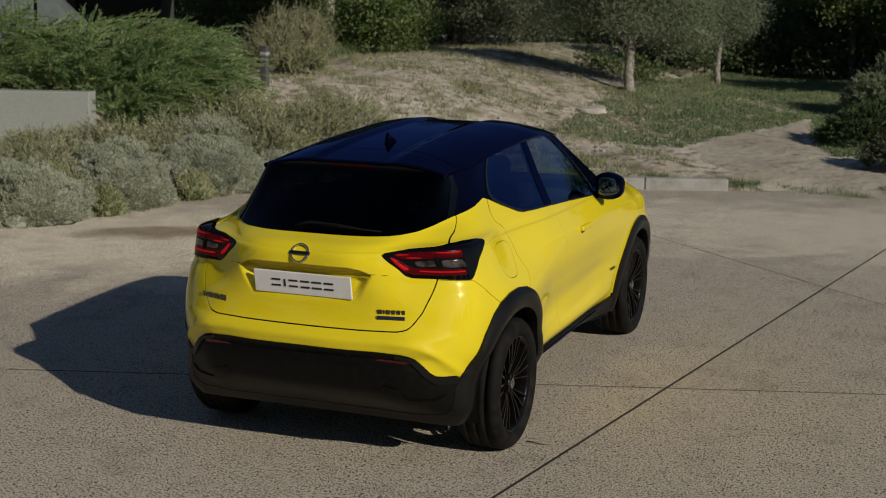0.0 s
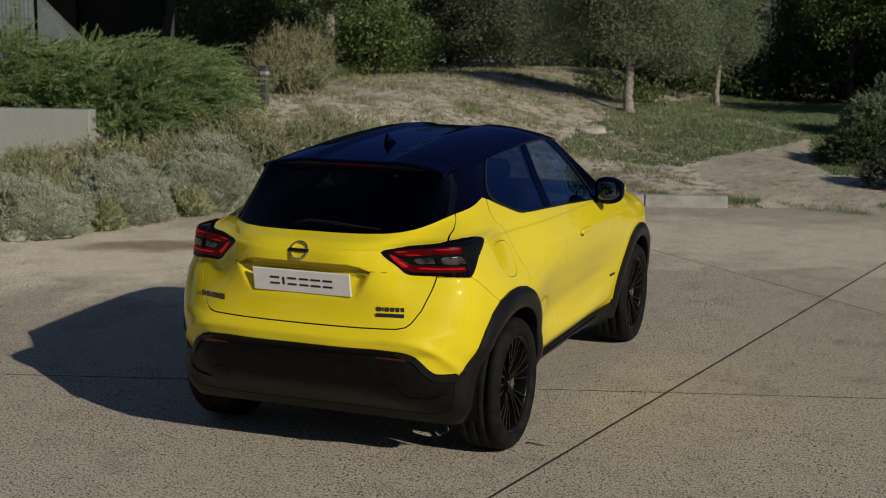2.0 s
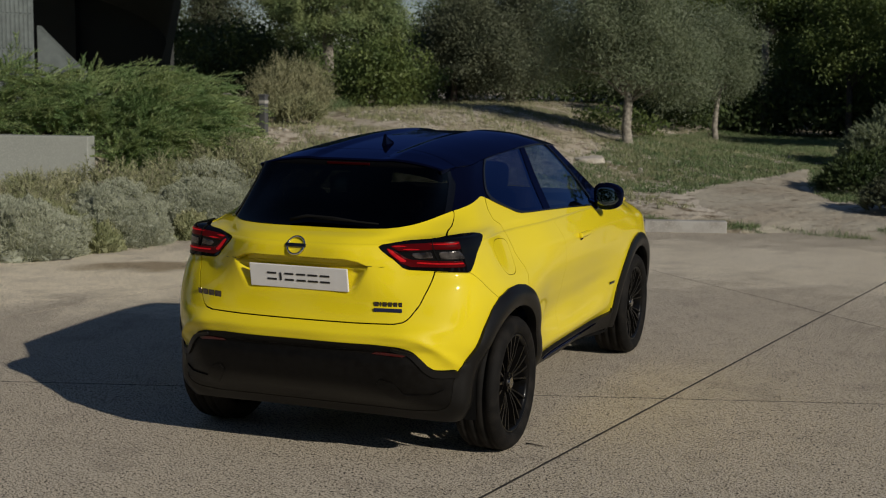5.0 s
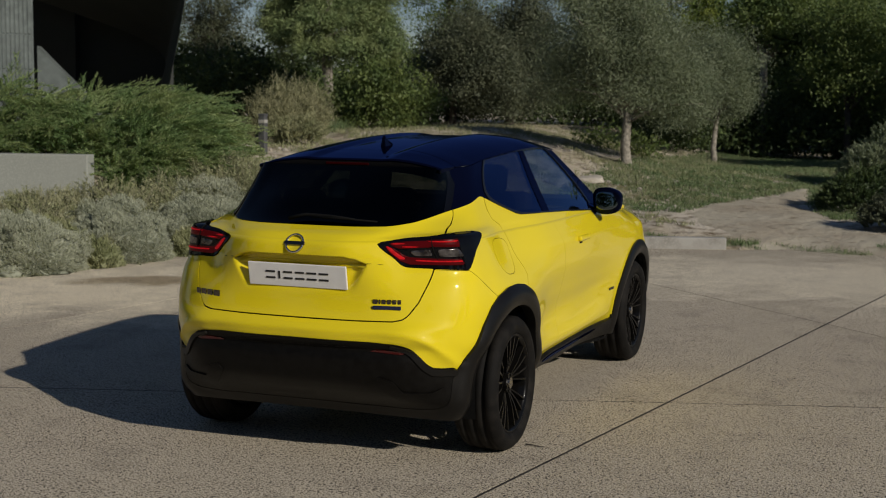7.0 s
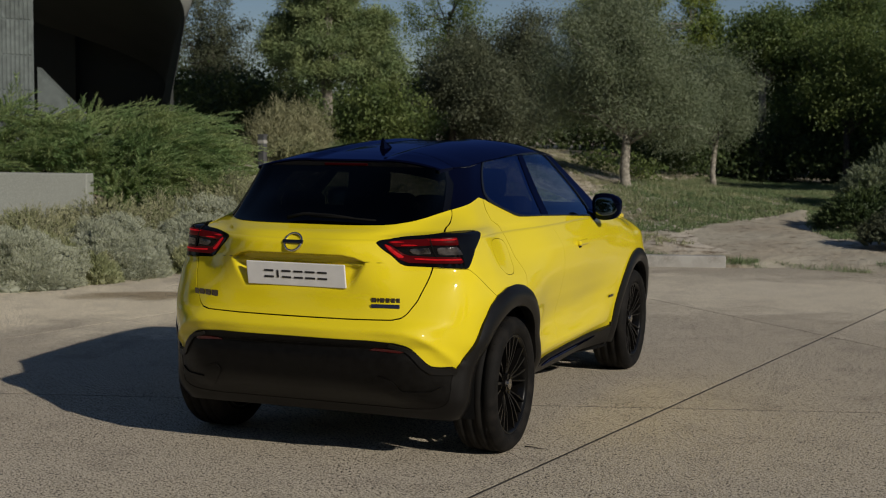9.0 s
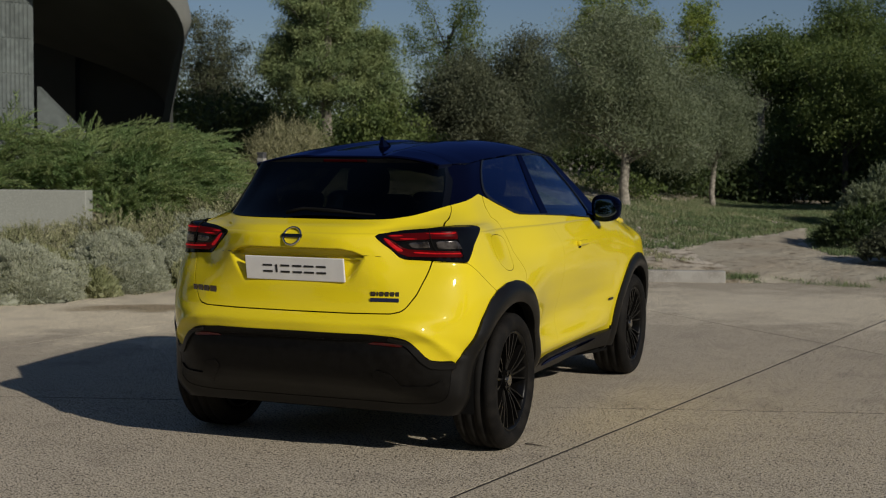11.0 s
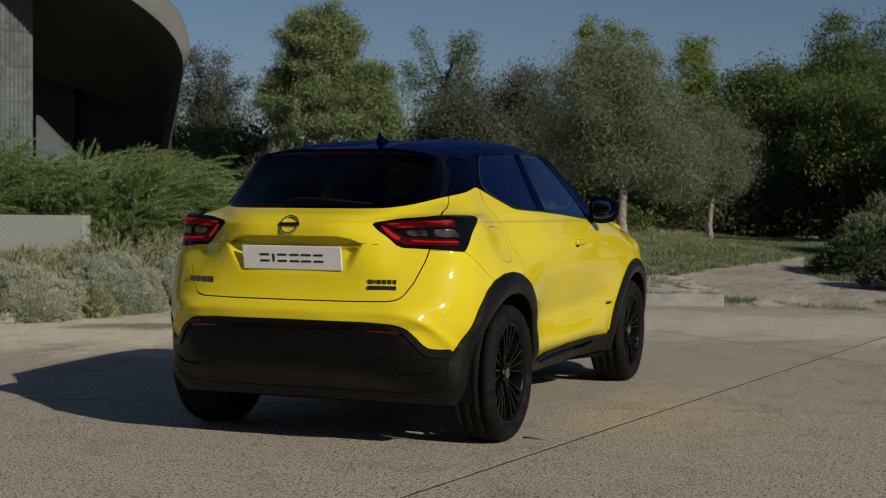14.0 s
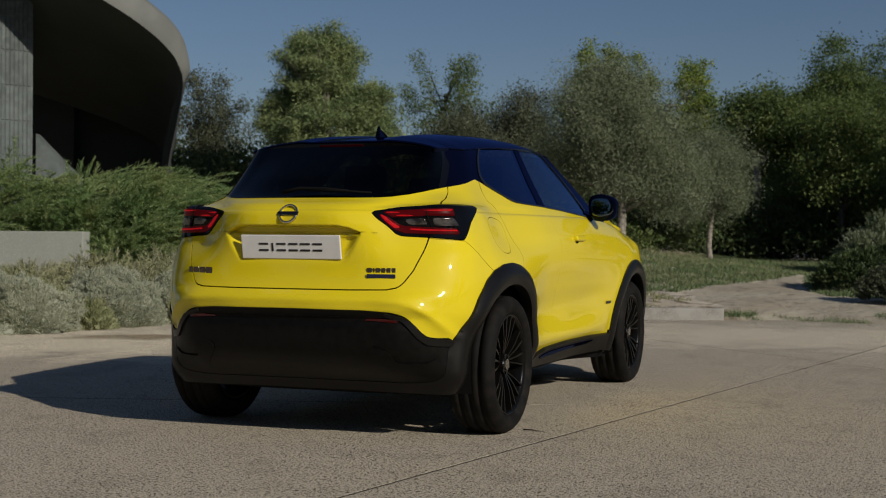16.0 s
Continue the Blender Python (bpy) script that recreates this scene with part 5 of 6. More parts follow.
# yellow-green poplars behind the olive
tree("poplar_tree", "yellow-green young poplar with upright branches", at(4.3, 35.5), 6.3, shoots(20, 5.55, 1.6, 1.7, .27, .65), POPLAR_LEAF, BARK, .07, .6, 120, .12, .064, 400, .6, .3, 30)
tree("poplar_tree", "yellow-green young poplar with upright branches", at(6.1, 34.5), 5.9, shoots(15, 5.5, 1.5, 1.4, .26, .65), POPLAR_LEAF, BARK, .06, .6, 110, .12, .064, 310, .6, .3, 26)
tree("broadleaf_tree", "mid-green broadleaf tree at the wood edge", at(7.5, 38), 5.6, shoots(18, 3.8, 1.0, 2.2, .55, .6), GREEN_LEAF, BARK_DARK, .09, .4, 170, .2, .062, 330, .6, .3, 20)
# tall dark trees on the right
tree("broadleaf_tree", "tall dark green broadleaf tree with a bare lower trunk", at(7.5, 32.4), 5.4, [(.1, 0, 3.3, .95, .75, .6), (.9, .2, 3.2, .8, .7, .4)], WOOD_LEAF, BARK, .10, .5, 130, .2, .075, 300, .6, .3, 20)
tree("broadleaf_tree", "tall dark green broadleaf tree at the wood edge", at(9.7, 33.5), 6.2, shoots(15, 5.8, 1.2, 1.65, .36, .75) + [(-.3, -.4, 1.6, 1.5, .9, .3)], WOOD_LEAF, BARK_DARK, .12, .35, 190, .19, .066, 480, .6, .3, 26)
tree("broadleaf_tree", "tall dark green broadleaf tree at the wood edge", at(12.0, 35.5), 6.4, shoots(22, 6.4, 1.8, 2.1, .50, .75), WOOD_LEAF, BARK_DARK, .12, .35, 180, .19, .066, 420, .6, .3, 26)
tree("broadleaf_tree", "green broadleaf tree with sunlit outer leaves", at(9.0, 30.5), 3.9, [(0, 0, 2.6, 1.0, 1.1, .6), (.6, 0, 1.8, .9, .8, .3)], GREEN_LEAF, BARK_DARK, .08, .35, 130, .2, .068, 200, .6, .3, 18)
tree("broadleaf_tree", "low dense green tree at the wood edge", at(8.5, 38.5), 3.8, [(0, 0, 2.4, 1.3, 1.4, .6), (-1.0, .2, 1.9, 1.0, 1.1, .4), (1.0, .2, 2.0, 1.0, 1.1, .4)], WOOD_LEAF, BARK_DARK, .08, .35, 100, .2, .085, 260, .6, .2, 14)
for k, (a, d, h) in enumerate(((15.5, 33, 6.0), (18.5, 36, 6.0), (-13, 33, 5.5), (-9.3, 36, 5.2))):
    tree("broadleaf_tree", "tall dark green broadleaf tree at the wood edge", at(a, d), h, [(0, 0, h * .68, 1.7, h * .26, .6), (.9, .1, h * .45, 1.5, h * .25, .4)], DARK_LEAF, BARK_DARK, .12, .35, 30, .26, .18, 260, .6, .3, 18)


def add_stems(ob, places, thick=.03):
    """Dark woody stems inside a bush. places: (across, deep, radius, height)."""
    for a, d, r, h in places:
        p0 = off(a, d, 0)
        x, y, z = spot(p0.x, p0.y, .05)
        tips = [(x + r * .7 * math.cos(k), y + r * .5 * math.sin(k), z + h * (.75 + .15 * math.cos(3 * k))) for k in (0, 1.2, 2.4, 3.6, 4.8)]
        v, f = limbs((x, y, z), (x, y, z + .12), tips, thick)
        mesh_object("stems", v, f, BARK_DARK, ob, "dark woody stems")


def thicket(name, label, rows, mat, per, spread, size, slim, height, depth, category="shrub", rough=.25, lift=.3):
    """A dense shrub mass: clumps over an uneven hummocky volume along a line of (across, deep) places."""
    ob = thing(name, label, category)
    cs = []
    for a, d, wide, h in rows:
        p = off(a, d, 0)
        n = int(26 * wide * h * 8)
        u = rng.uniform(-1, 1, (n, 3))
        u = u[(u**2).sum(1) < 1]
        q = np.array(p)[None, :2] + (u[:, :1] * wide) * np.array((RIGHT.x, RIGHT.y)) + (u[:, 1:2] * depth) * np.array((AHEAD.x, AHEAD.y))
        g = land(q[:, 0], q[:, 1])
        cs.append(np.stack([q[:, 0], q[:, 1], g + (u[:, 2] * .5 + .5) * h * (1 + rough * wobble(q[:, 0], q[:, 1], .8))], 1))
    leaf_cloud("foliage", np.concatenate(cs), per, spread, size, mat, ob, slim=slim, lift=lift, needles=True)
    add_stems(ob, rows)
    return ob


# trees added to close the yard round, out of view; most heightened to cut sky light
for x, y in ((-14, -19), (-7, -22), (0, -23), (7, -24), (14, -23), (20, -20), (24, -13), (26, -6), (27, 1), (-17, -11), (-19, -3), (-19, 4)):
    h = rng.uniform(5.6, 6.8) * (1.0 if x > 18 else 1.6)
    tree("boundary_tree", "unseen dark green broadleaf tree added at the yard's far side", spot(x, y), h, [(0, 0, h * .62, 2.6, h * .32, .6), (-1.6, .1, h * .35, 2.0, h * .3, .3), (1.6, 0, h * .35, 2.0, h * .3, .3)], GREEN_LEAF, BARK_DARK, .14, .3, 18, .34, .38, 300, .6, .3, 12, group="boundary trees")

# trees added beside the meadow, out of view, only to shade the wood edge
for a, d, h in ((13.4, 27.2, 5.6), (11.9, 24.2, 4.4)):
    tree("broadleaf_tree", "unseen dark green tree added to shade the wood edge", at(a, d), h, [(0, 0, h * .62, 1.7, h * .32, .6), (.9, .1, h * .4, 1.5, h * .28, .4)], DARK_LEAF, BARK_DARK, .12, .35, 26, .28, .24, 260, .6, .3, 14)

# dense dark undergrowth at the foot of the trees
for rows in ([(-4.2, 30, 1.6, 1.7), (-2.2, 31, 1.6, 1.6), (-.2, 32, 1.6, 1.9)], [(1.8, 33, 1.6, 1.9), (3.6, 33.5, 1.6, 1.7), (5.2, 34, 1.4, 1.4)], [(6.6, 38, 1.6, 1.7), (8.5, 37, 1.7, 1.9), (10.3, 36, 1.7, 2.0)],
             [(12.2, 37, 1.8, 2.2), (14.0, 34, 1.8, 2.2), (-6.2, 33, 1.8, 2.0)], [(5.0, 31, 1.3, 1.1), (7.2, 32.5, 1.6, 1.3), (9.4, 31.5, 1.6, 1.2), (11.4, 30, 1.6, 1.4)]):
    thicket("undergrowth", "dense dark undergrowth below the trees", rows, DARK_LEAF, 34, .2, .105, .55, 1.6, 1.2)
thicket("shrub", "green leafy shrub on the bank", [(-1.25, 25.0, .7, 1.4), (-.7, 25.5, .6, 1.0)], GREEN_LEAF, 60, .13, .07, .6, 1.0, .7)
thicket("shrub", "green leafy shrub at the foot of the pine", [(-2.15, 25.4, .6, 1.0), (-1.75, 25.2, .5, .6)], GREEN_LEAF, 40, .13, .06, .5, 1.0, .6)
thicket("shrub", "green low shrub under the olive tree", [(3.6, 25.4, .45, .45), (2.9, 25.8, .4, .4)], GREEN_LEAF, 34, .14, .07, .6, 1.0, .6)


def spray_bush(name, label, places, mat, sprays, length, arch, needle, category="shrub", lean=(0.35, -0.1), per=24, wide=.35):
    """A bush of arching feathery sprays. places: (across, deep, radius, height)."""
    ob = thing(name, label, category)
    C, L, W = [], [], []
    area = sum(r * r for _, _, r, _ in places)
    for a, d, r, h in places:
        n = int(sprays * r * r / area)
        u = rng.uniform(-1, 1, (n * 2, 2))
        u = u[(u**2).sum(1) < 1][:n]
        n = len(u)
        rad = np.sqrt((u**2).sum(1))
        p0 = off(a, d, 0)
        x = p0.x + u[:, 0] * r * RIGHT.x + u[:, 1] * r * AHEAD.x
        y = p0.y + u[:, 0] * r * RIGHT.y + u[:, 1] * r * AHEAD.y
        z = land(x, y) + h * np.sqrt(np.maximum(0, 1 - rad**2)) * rng.uniform(.35, 1.0, n) * (1 + .25 * wobble(x, y, .5))
        out = np.stack([u[:, 0] * RIGHT.x + u[:, 1] * AHEAD.x, u[:, 0] * RIGHT.y + u[:, 1] * AHEAD.y, np.full(n, arch)], 1) + rng.normal(size=(n, 3)) * .35
        out += np.array((RIGHT.x * lean[0] + AHEAD.x * lean[1], RIGHT.y * lean[0] + AHEAD.y * lean[1], 0))
        out /= np.linalg.norm(out, axis=1, keepdims=True)
        ln = length * rng.uniform(.5, 1.2, n)
        side_v = np.cross(out, unit(n))
        side_v /= np.linalg.norm(side_v, axis=1, keepdims=True)
        for k in range(per):
            s = (k + .5) / per
            sgn = 1 if k % 2 else -1
            pos = np.stack([x, y, z], 1) + out * (ln * s)[:, None] + np.array((0, 0, -1)) * (ln * .38 * s * s)[:, None]
            fan = out * .85 + side_v * sgn * .6 + rng.normal(size=(n, 3)) * .22
            fan /= np.linalg.norm(fan, axis=1, keepdims=True)
            size = (needle * (1.15 - .8 * s) * rng.uniform(.7, 1.3, n))[:, None]
            C.append(pos + fan * size * .5)
            L.append(fan * size * .5)
            ac = np.cross(fan, unit(n))
            W.append(ac / np.linalg.norm(ac, axis=1, keepdims=True) * size * .5 * wide)
    if category != "grass":
        add_stems(ob, places, .012)
    cards("foliage", np.concatenate(C), np.concatenate(L), np.concatenate(W), mat, ob, needles=True)
    return ob


def plume_bush(name, label, places, mat, plumes, length, needle, category="shrub", lean=(.6, -.1), twigs=24, per=8, inner=1.2):
    """A bush of long arching plumes, each a flat feather of short twigs set with needles."""
    ob = thing(name, label, category)
    C, L, W = [], [], []
    area = sum(r * r for _, _, r, _ in places)
    for a, d, r, h, share, reach in [(*q, 1.0, 1.0) for q in places] + [(*q, inner, .62) for q in places]:
        n = int(plumes * share * r * r / area)
        h *= 1.0 if reach == 1.0 else .86
        u = rng.uniform(-1, 1, (n * 3, 2))
        u = u[(u**2).sum(1) < 1][:n // 5 + 1]
        tuft = np.repeat(np.arange(len(u)), 5)
        u = u[tuft] + rng.normal(size=(len(tuft), 2)) * .08
        n = len(u)
        sway, level = rng.normal(size=(n // 5, 3)) * .30, rng.uniform(.30, .95, n // 5)
        rad2 = (u**2).sum(1)
        p0 = off(a, d, 0)
        x = p0.x + u[:, 0] * r * RIGHT.x + u[:, 1] * r * AHEAD.x
        y = p0.y + u[:, 0] * r * RIGHT.y + u[:, 1] * r * AHEAD.y
        z = land(x, y) + h * np.sqrt(np.maximum(0, 1 - rad2)) * (level[tuft] + rng.normal(size=n) * .04)
        out = np.stack([u[:, 0] * RIGHT.x + u[:, 1] * AHEAD.x, u[:, 0] * RIGHT.y + u[:, 1] * AHEAD.y, np.full(n, .62)], 1) + sway[tuft] + rng.normal(size=(n, 3)) * .12
        out += np.array((RIGHT.x * lean[0] + AHEAD.x * lean[1], RIGHT.y * lean[0] + AHEAD.y * lean[1], 0))
        out /= np.linalg.norm(out, axis=1, keepdims=True)
        ln = length * reach * rng.uniform(.55, 1.2, n)
        flat = np.cross(out, np.array((0, 0, 1.0)) + rng.normal(size=(n, 3)) * .3)
        flat /= np.linalg.norm(flat, axis=1, keepdims=True)
        base = np.stack([x, y, z], 1)
        for k in range(twigs):
            s = (k + .7) / twigs
            sgn = 1 if k % 2 else -1
            root = base + out * (ln * s)[:, None] + np.array((0, 0, -1)) * (ln * .28 * s * s)[:, None]
            twig = out * .95 + flat * sgn * .30 + np.array((0, 0, -.25 * s)) + rng.normal(size=(n, 3)) * .12
            twig /= np.linalg.norm(twig, axis=1, keepdims=True)
            tl = ln * .26 * (1.05 - .8 * s)
            for q in range(per):
                v = (q + .5) / per
                pos = root + twig * (tl * v)[:, None]
                fan = twig + rng.normal(size=(n, 3)) * .22
                fan /= np.linalg.norm(fan, axis=1, keepdims=True)
                size = (needle * (1.2 - .6 * v) * rng.uniform(.7, 1.3, n))[:, None] * .5
                ac = np.cross(fan, unit(n))
                C.append(pos)
                L.append(fan * size)
                W.append(ac / np.linalg.norm(ac, axis=1, keepdims=True) * size * .25)
    cards("foliage", np.concatenate(C), np.concatenate(L), np.concatenate(W), mat, ob, needles=True)
    add_stems(ob, places)
    return ob


# spreading junipers behind the low wall
for places in ([(-7.5, 19.8, 1.0, .95), (-6.6, 19.8, .95, 1.05)], [(-5.8, 19.9, .95, 1.05), (-5.1, 19.5, .8, .9)], [(-4.5, 19.3, .9, 1.0), (-4.0, 19.3, .75, .95)], [(-4.15, 18.9, .55, .75), (-3.75, 19.1, .55, .75)], [(-4.15, 18.5, .4, .45), (-3.7, 18.7, .4, .45)]):
    plume_bush("juniper", "dark green spreading juniper with feathery plumes", places, JUNIPER, 230, .90, .050, lean=(1.05, -.25))
spray_bush("dry_grass_clump", "tall olive-brown dry grass clump", [(-2.75, 21.9, .36, .75), (-2.35, 22.4, .38, .75)], DRY_SHRUB, 1300, .6, 2.4, .12, "grass", (0.05, 0), 8, .14)
spray_bush("shrub", "light green feathery shrub behind the bollard", [(-2.3, 21.2, .32, .30)], OLIVE_GREEN, 300, .4, 1.6, .06)

# olive-brown rosemary band and grey santolina mounds along the yard
for places in ([(-5.4, 15.0, .7, .22), (-4.7, 15.7, .7, .34)], [(-4.0, 16.6, .7, .45), (-3.3, 17.1, .7, .48)], [(-2.5, 17.5, .7, .48), (-1.8, 17.8, .6, .45)], [(-4.5, 14.9, .5, .3), (-3.5, 16.2, .5, .38)],
               [(-2.3, 16.9, .6, .42), (-1.3, 18.4, .6, .35)], [(-2.9, 18.2, .6, .4), (-4.9, 16.6, .6, .3)]):
    spray_bush("rosemary", "olive-brown rosemary shrub in the bed", places, OLIVE_GREEN, 760, .30, 1.5, .06, "shrub", (.1, 0), 16, .3)
    spray_bush("straw_tuft", "thin straw-coloured dry grass in the bed", places, STRAW, 420, .36, 2.2, .07, "grass", (.15, 0), 10, .10)


def mound(name, label, place, rx, ry, h, mat, count, tip, category="shrub", turn=0.0):
    """A cushion of fine upright tips over a lumpy dome."""
    ob = thing(name, label, category, "santolina mounds", at=(place[0], place[1], 0))
    d = unit(count * 2)
    d = d[d[:, 2] > -.12][:count]
    seed = Vector((place[0] * 3, place[1] * 3, 1))
    k = np.array([1 + .26 * noise.noise(Vector(q.tolist()) * 1.9 + seed) + .20 * noise.noise(Vector(q.tolist()) * 4.2 + seed) + .13 * noise.noise(Vector(q.tolist()) * 8 + seed) + .07 * noise.noise(Vector(q.tolist()) * 17 + seed) for q in d])
    c, s = math.cos(turn), math.sin(turn)
    q = d * (k * rng.uniform(.90, 1.02, len(d)))[:, None] * (rx, ry, h)
    q = np.stack([q[:, 0] * c - q[:, 1] * s, q[:, 0] * s + q[:, 1] * c, q[:, 2] - .02], 1)
    q[:, 2] += land(q[:, 0] + place[0], q[:, 1] + place[1]) * .8
    way = d + (0, 0, .35) + rng.normal(size=d.shape) * .32
    way /= np.linalg.norm(way, axis=1, keepdims=True)
    ac = np.cross(way, unit(len(d)))
    ac /= np.linalg.norm(ac, axis=1, keepdims=True)
    size = tip * rng.uniform(.6, 1.3, (len(d), 1)) * .5
    cards("foliage", q, way * size, ac * size * .42, mat, ob, needles=True)
    core = bmesh.new()
    bmesh.ops.create_icosphere(core, subdivisions=5, radius=1)
    for v in core.verts:
        kk = .83 * (1 + .26 * noise.noise(v.co * 1.9 + seed) + .20 * noise.noise(v.co * 4.2 + seed) + .13 * noise.noise(v.co * 8 + seed))
        v.co = Vector((v.co.x * rx * kk * c - v.co.y * ry * kk * s, v.co.x * rx * kk * s + v.co.y * ry * kk * c, max(0, v.co.z) * h * kk))
    part("inner_growth", core, mat, ob, "dense inner growth", True)
    return ob


for x, y, rx, ry, h, n in ((-5.98, 4.75, .68, .60, .50, 36000), (-6.9, 4.4, .66, .6, .50, 18000), (-5.75, 6.05, .62, .70, .47, 36000), (-6.25, 6.8, .7, .65, .50, 20000), (-5.5, 7.5, .78, .74, .50, 40000), (-5.85, 8.25, .65, .6, .56, 18000), (-4.8, 8.05, .48, .45, .38, 14000)):
    mound("santolina", "grey-green rounded santolina cushion by the yard", (x, y), rx, ry, h, GREY_LEAF, int(n * 1.7), .025)
for x, y, rx, ry, h, n in ((-5.48, 5.38, .24, .28, .28, 6000), (-5.22, 6.75, .20, .30, .26, 5000), (-6.05, 5.5, .4, .35, .40, 6000), (-4.45, 8.3, .35, .3, .25, 4000)):
    mound("rosemary", "low yellow-green creeping shrub between grey cushions", (x, y), rx, ry, h, OLIVE_GREEN, n, .06)

# bushes by the path on the right
spray_bush("evergreen_bush", "grey-green needle-leaved bush beside the path", [(5.72, 17.1, .40, .44), (6.4, 17.0, .5, .5)], OAK_LEAF, 1300, .24, 1.3, .07, "bush", (-.1, 0), 18, .4)
spray_bush("evergreen_bush", "dense dark evergreen bush beside the path", [(5.85, 19.3, .48, .48), (6.8, 19.7, .7, .62)], DARK_LEAF, 1400, .24, 1.3, .07, "bush", (-.1, 0), 18, .4)
spray_bush("grey_bush", "grey-green loose bush behind the evergreens", [(7.15, 22.3, .65, .85)], OLIVE_LEAF, 900, .28, 1.5, .07, "bush", (-.1, 0), 16, .35)


def tufts(name, label, n, where, mat, tall, wide, blades=9):
    """Grass blades over the ground. where(n) gives x, y."""
    x, y = where(n)
    b = np.repeat(np.stack([x, y], 1), blades, 0) + rng.normal(size=(n * blades, 2)) * .035
    z = land(b[:, 0], b[:, 1])
    way = rng.normal(size=(len(b), 3)) * (.45, .45, .2) + (0, 0, 1)
    way /= np.linalg.norm(way, axis=1, keepdims=True)
    s = (tall * rng.uniform(.5, 1.3, len(b)) * .5)[:, None]
    ac = np.cross(way, unit(len(b)))
    ac /= np.linalg.norm(ac, axis=1, keepdims=True)
    return tagged(cards(name, np.concatenate([b, z[:, None]], 1) + way * s, way * s, ac * wide, mat, None, label, needles=True), category="grass", kind="stuff")


def patchy(x0, x1, y0, y1, low, scale, keep=None):
    def where(n):
        x, y = rng.uniform(x0, x1, n * 8), rng.uniform(y0, y1, n * 8)
        ok = (wobble(x, y, scale) + rng.normal(size=n * 8) * .2 > low) & (yard_distance(np.stack([x, y], 1)) > .12)
        if keep is not None:
            ok &= keep(x, y)
        return x[ok][:n], y[ok][:n]
    return where


def not_path(x, y):
    e = np.array([(k, np.interp(k, [q[0] for q in PATH_EDGES], [q[1] for q in PATH_EDGES]), np.interp(k, [q[0] for q in PATH_EDGES], [q[2] for q in PATH_EDGES])) for k in np.linspace(9.2, 15.8, 60)])
    return (x < np.interp(y, e[:, 0], e[:, 1]) + .05) | (x > np.interp(y, e[:, 0], e[:, 2]) - .05) | (y > 15.8)


def sow(name, label, n, where, mat, tall, wide, blades=9):
    x, y = where(n)
    return tufts(name, label, len(x), lambda k: (x, y), mat, tall, wide, blades)


sow("meadow_grass", "short green meadow grass", 26000, patchy(-2.8, 4.2, 12.4, 26, -.75, 1.6, not_path), GRASS, .055, .007, 6)
sow("bank_grass", "taller green grass along the top of the bank", 1500, patchy(-10.2, -7.6, 13.8, 16.2, -.5, .8), GRASS, .20, .006)
sow("dry_grass", "thin dry grass on the bank", 4200, patchy(-9, -1.6, 9.8, 24, .0, 1.0, not_path), STRAW, .08, .003)
sow("bank_weeds", "low green weeds on the bank", 3200, patchy(-8, 1.5, 10.0, 22, .15, .8, not_path), OLIVE_GREEN, .07, .006)
sow("edge_weeds", "small weeds along the kerb", 380, patchy(-2.0, 2.4, 9.6, 10.5, .25, .35), GRASS, .07, .004)


# ---- loose stones on the bare earth ----
def pebbles(name, label, n, x0, x1, y0, y1, small, big, keep=None):
    x, y = rng.uniform(x0, x1, n * 3), rng.uniform(y0, y1, n * 3)
    ok = yard_distance(np.stack([x, y], 1)) > .05
    x, y = x[ok][:n], y[ok][:n]
    z = land(x, y)
    bm = bmesh.new()
    bmesh.ops.create_icosphere(bm, subdivisions=1, radius=1)
    bv = np.array([v.co[:] for v in bm.verts])
    bf = np.array([[v.index for v in f.verts] for f in bm.faces])
    bm.free()
    r = small * (big / small) ** (rng.uniform(0, 1, len(x)) ** 3)
    v = bv[None] * (r[:, None, None] * rng.uniform(.6, 1.2, (len(x), 1, 3)) * (1, 1, .6)) * rng.uniform(.85, 1.15, (len(x), len(bv), 1)) + np.stack([x, y, z + r * .25], 1)[:, None]
    f = (bf[None] + (np.arange(len(x)) * len(bv))[:, None, None]).reshape(-1, 3)
    return tagged(mesh_object(name, v.reshape(-1, 3), f.tolist(), STONE, None, label, False), category="stones", kind="stuff")


pebbles("pebbles", "small pale stones on the bare bank", 2200, -7, -.9, 9.6, 18, .008, .05)
pebbles("pebbles", "small pale stones along the yard's edge", 700, -2.2, 2.2, 9.6, 10.6, .005, .02)

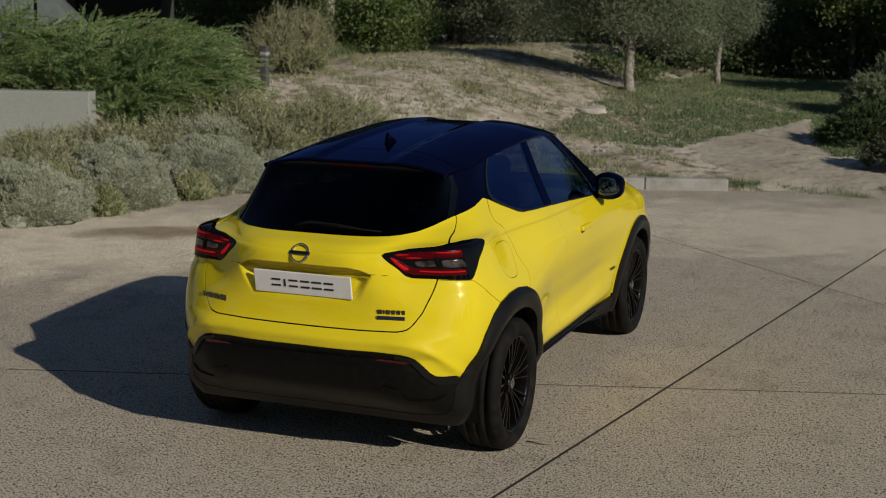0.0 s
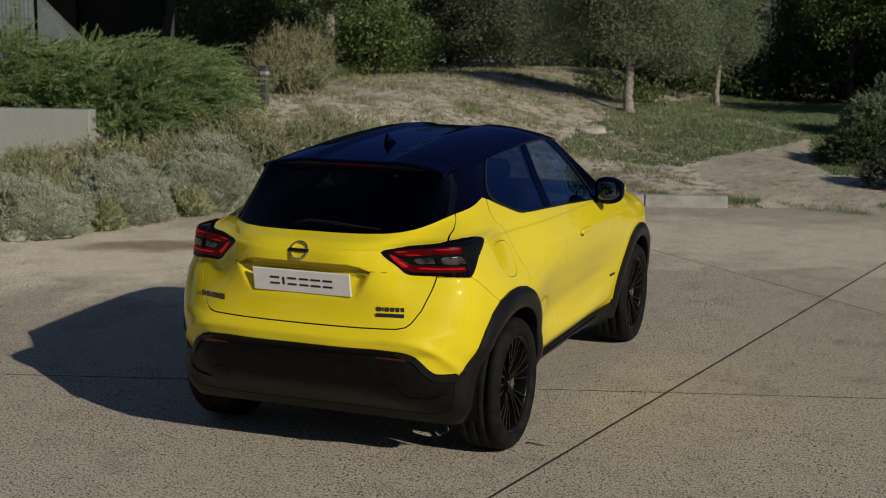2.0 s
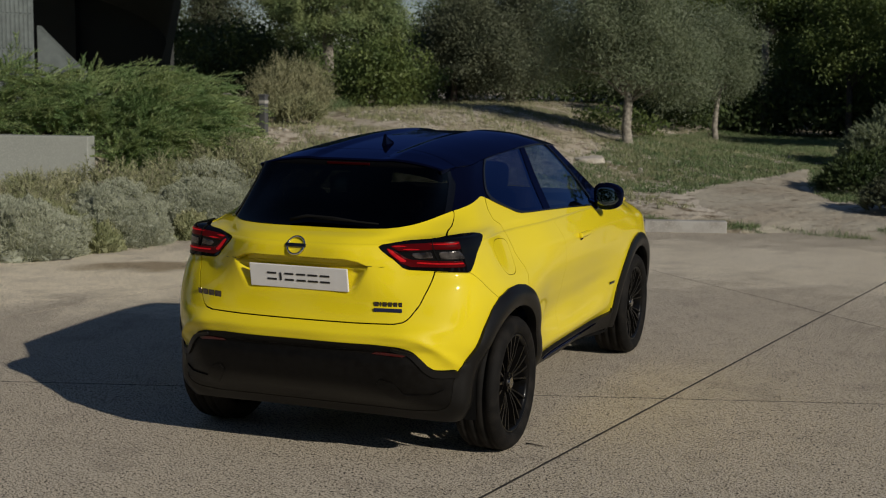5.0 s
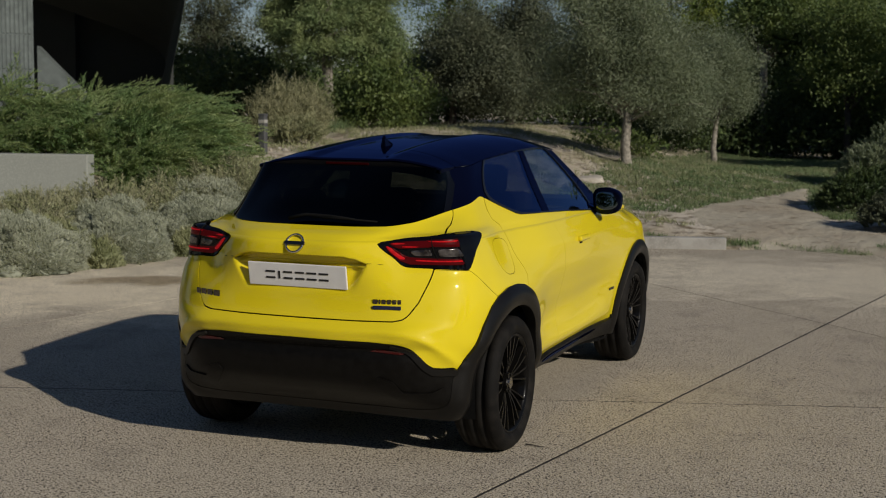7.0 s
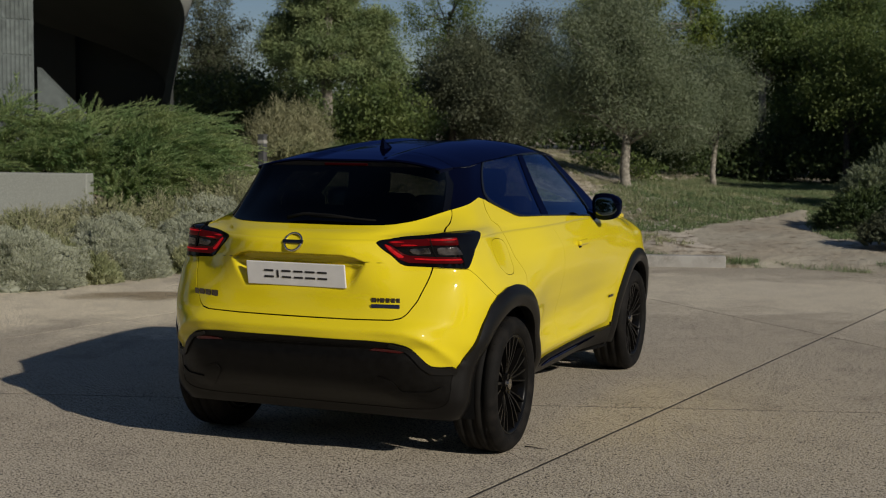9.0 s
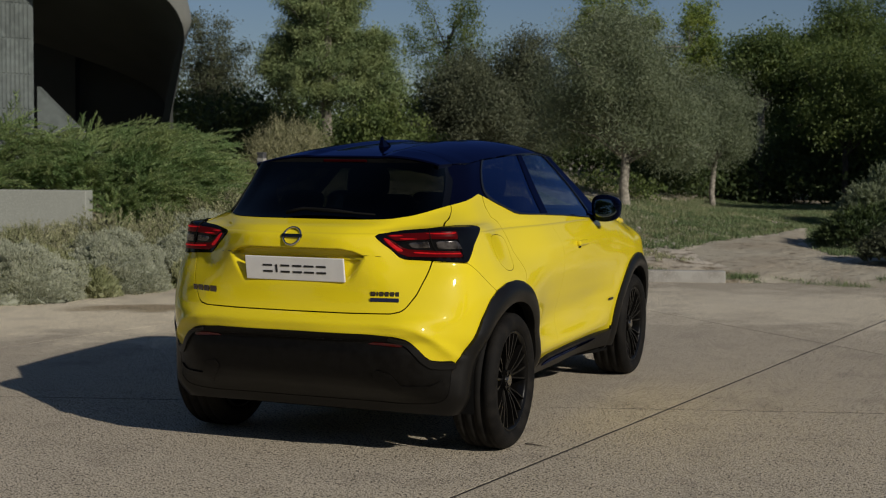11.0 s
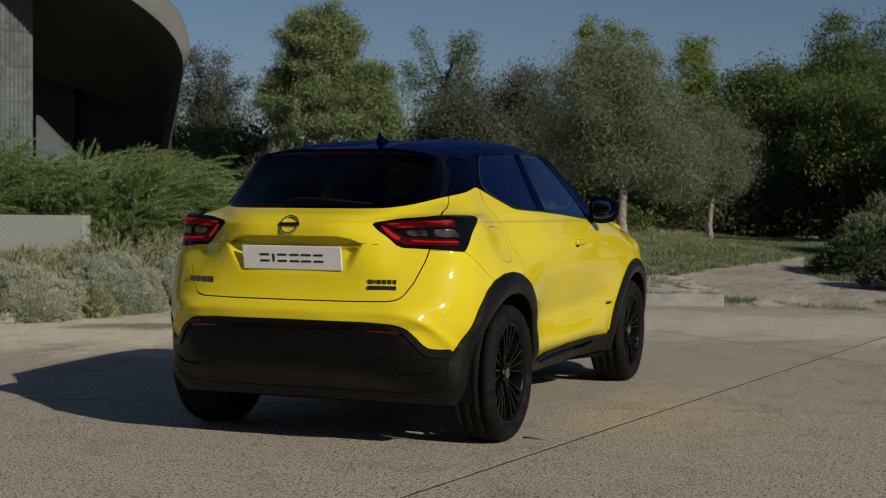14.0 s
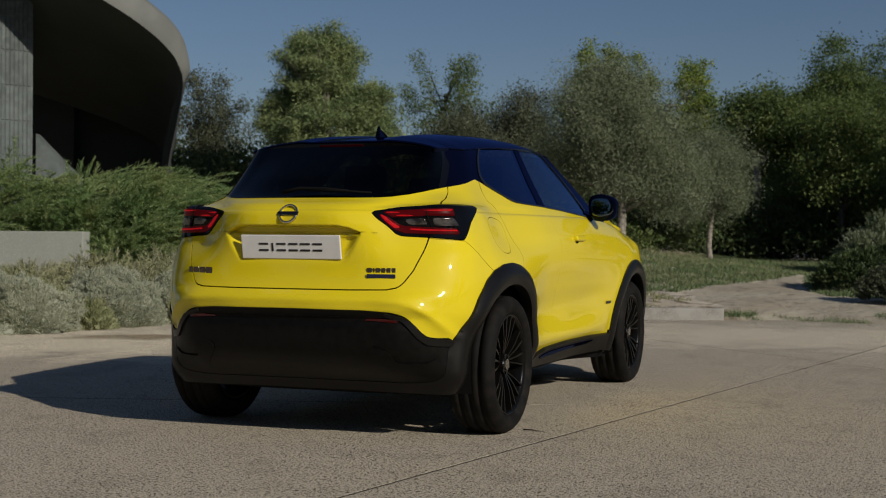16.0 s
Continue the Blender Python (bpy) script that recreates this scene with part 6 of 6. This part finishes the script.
# ---- concrete yard: cast slabs with open joints ----
yard = thing("yard", "sunlit exposed-aggregate concrete yard with thin joints", "pavement", kind="structure")
bed = boxed(27.8, 28.9, .10, pose(4.85, -3.15, -.0518))
part("joint_bed", bed, JOINT, yard)
JOINTS = [((1.34, 1.385), (.163, .987)), ((1.34, 1.385), (.951, .309)), ((1.90, 4.755), (.715, -.699)), ((-4.2, -.46), (.163, .987)), ((.55, -3.4), (.951, .309)), ((7.0, 3.2), (.163, .987))]


def halves(poly, point, way, gap):
    """A convex polygon cut by a line, each side set back by half the gap."""
    nx, ny = -way[1], way[0]
    out = []
    for sign in (1, -1):
        d = [sign * ((x - point[0]) * nx + (y - point[1]) * ny) - gap / 2 for x, y in poly]
        q = []
        for i, (x, y) in enumerate(poly):
            j = (i + 1) % len(poly)
            if d[i] >= 0:
                q.append((x, y))
            if (d[i] >= 0) != (d[j] >= 0):
                s = d[i] / (d[i] - d[j])
                q.append((x + (poly[j][0] - x) * s, y + (poly[j][1] - y) * s))
        if len(q) > 2:
            out.append(q)
    return out


slabs = [[(-9, -17.5), (18.7, -17.5), (18.7, 11.3), (-9, 11.3)]]
for k, (point, way) in enumerate(JOINTS):
    slabs = [q for s in slabs for q in halves(s, point, way, .012 if k in (2, 3, 5) else .020)]
for q in slabs:
    area = abs(sum(a[0] * b[1] - b[0] * a[1] for a, b in zip(q, q[1:] + q[:1]))) / 2
    if area < .05:
        continue
    bm = bmesh.new()
    lowv = [bm.verts.new((x, y, -.02)) for x, y in q]
    topv = [bm.verts.new((x, y, 0)) for x, y in q]
    bm.faces.new(topv)
    for i in range(len(q)):
        j = (i + 1) % len(q)
        bm.faces.new([lowv[i], lowv[j], topv[j], topv[i]])
    bmesh.ops.recalc_face_normals(bm, faces=bm.faces)
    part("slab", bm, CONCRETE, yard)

# a twig and a few dead leaves on the concrete
twig_v, twig_f = tube([(.89, .10, .006), (.93, .085, .010), (.97, .08, .007), (1.0, .09, .005)], [.004, .0035, .003, .0015], 5)
tagged(mesh_object("twig", twig_v, twig_f, BARK_DARK, None, "small dark twig lying on the concrete"), category="twig")
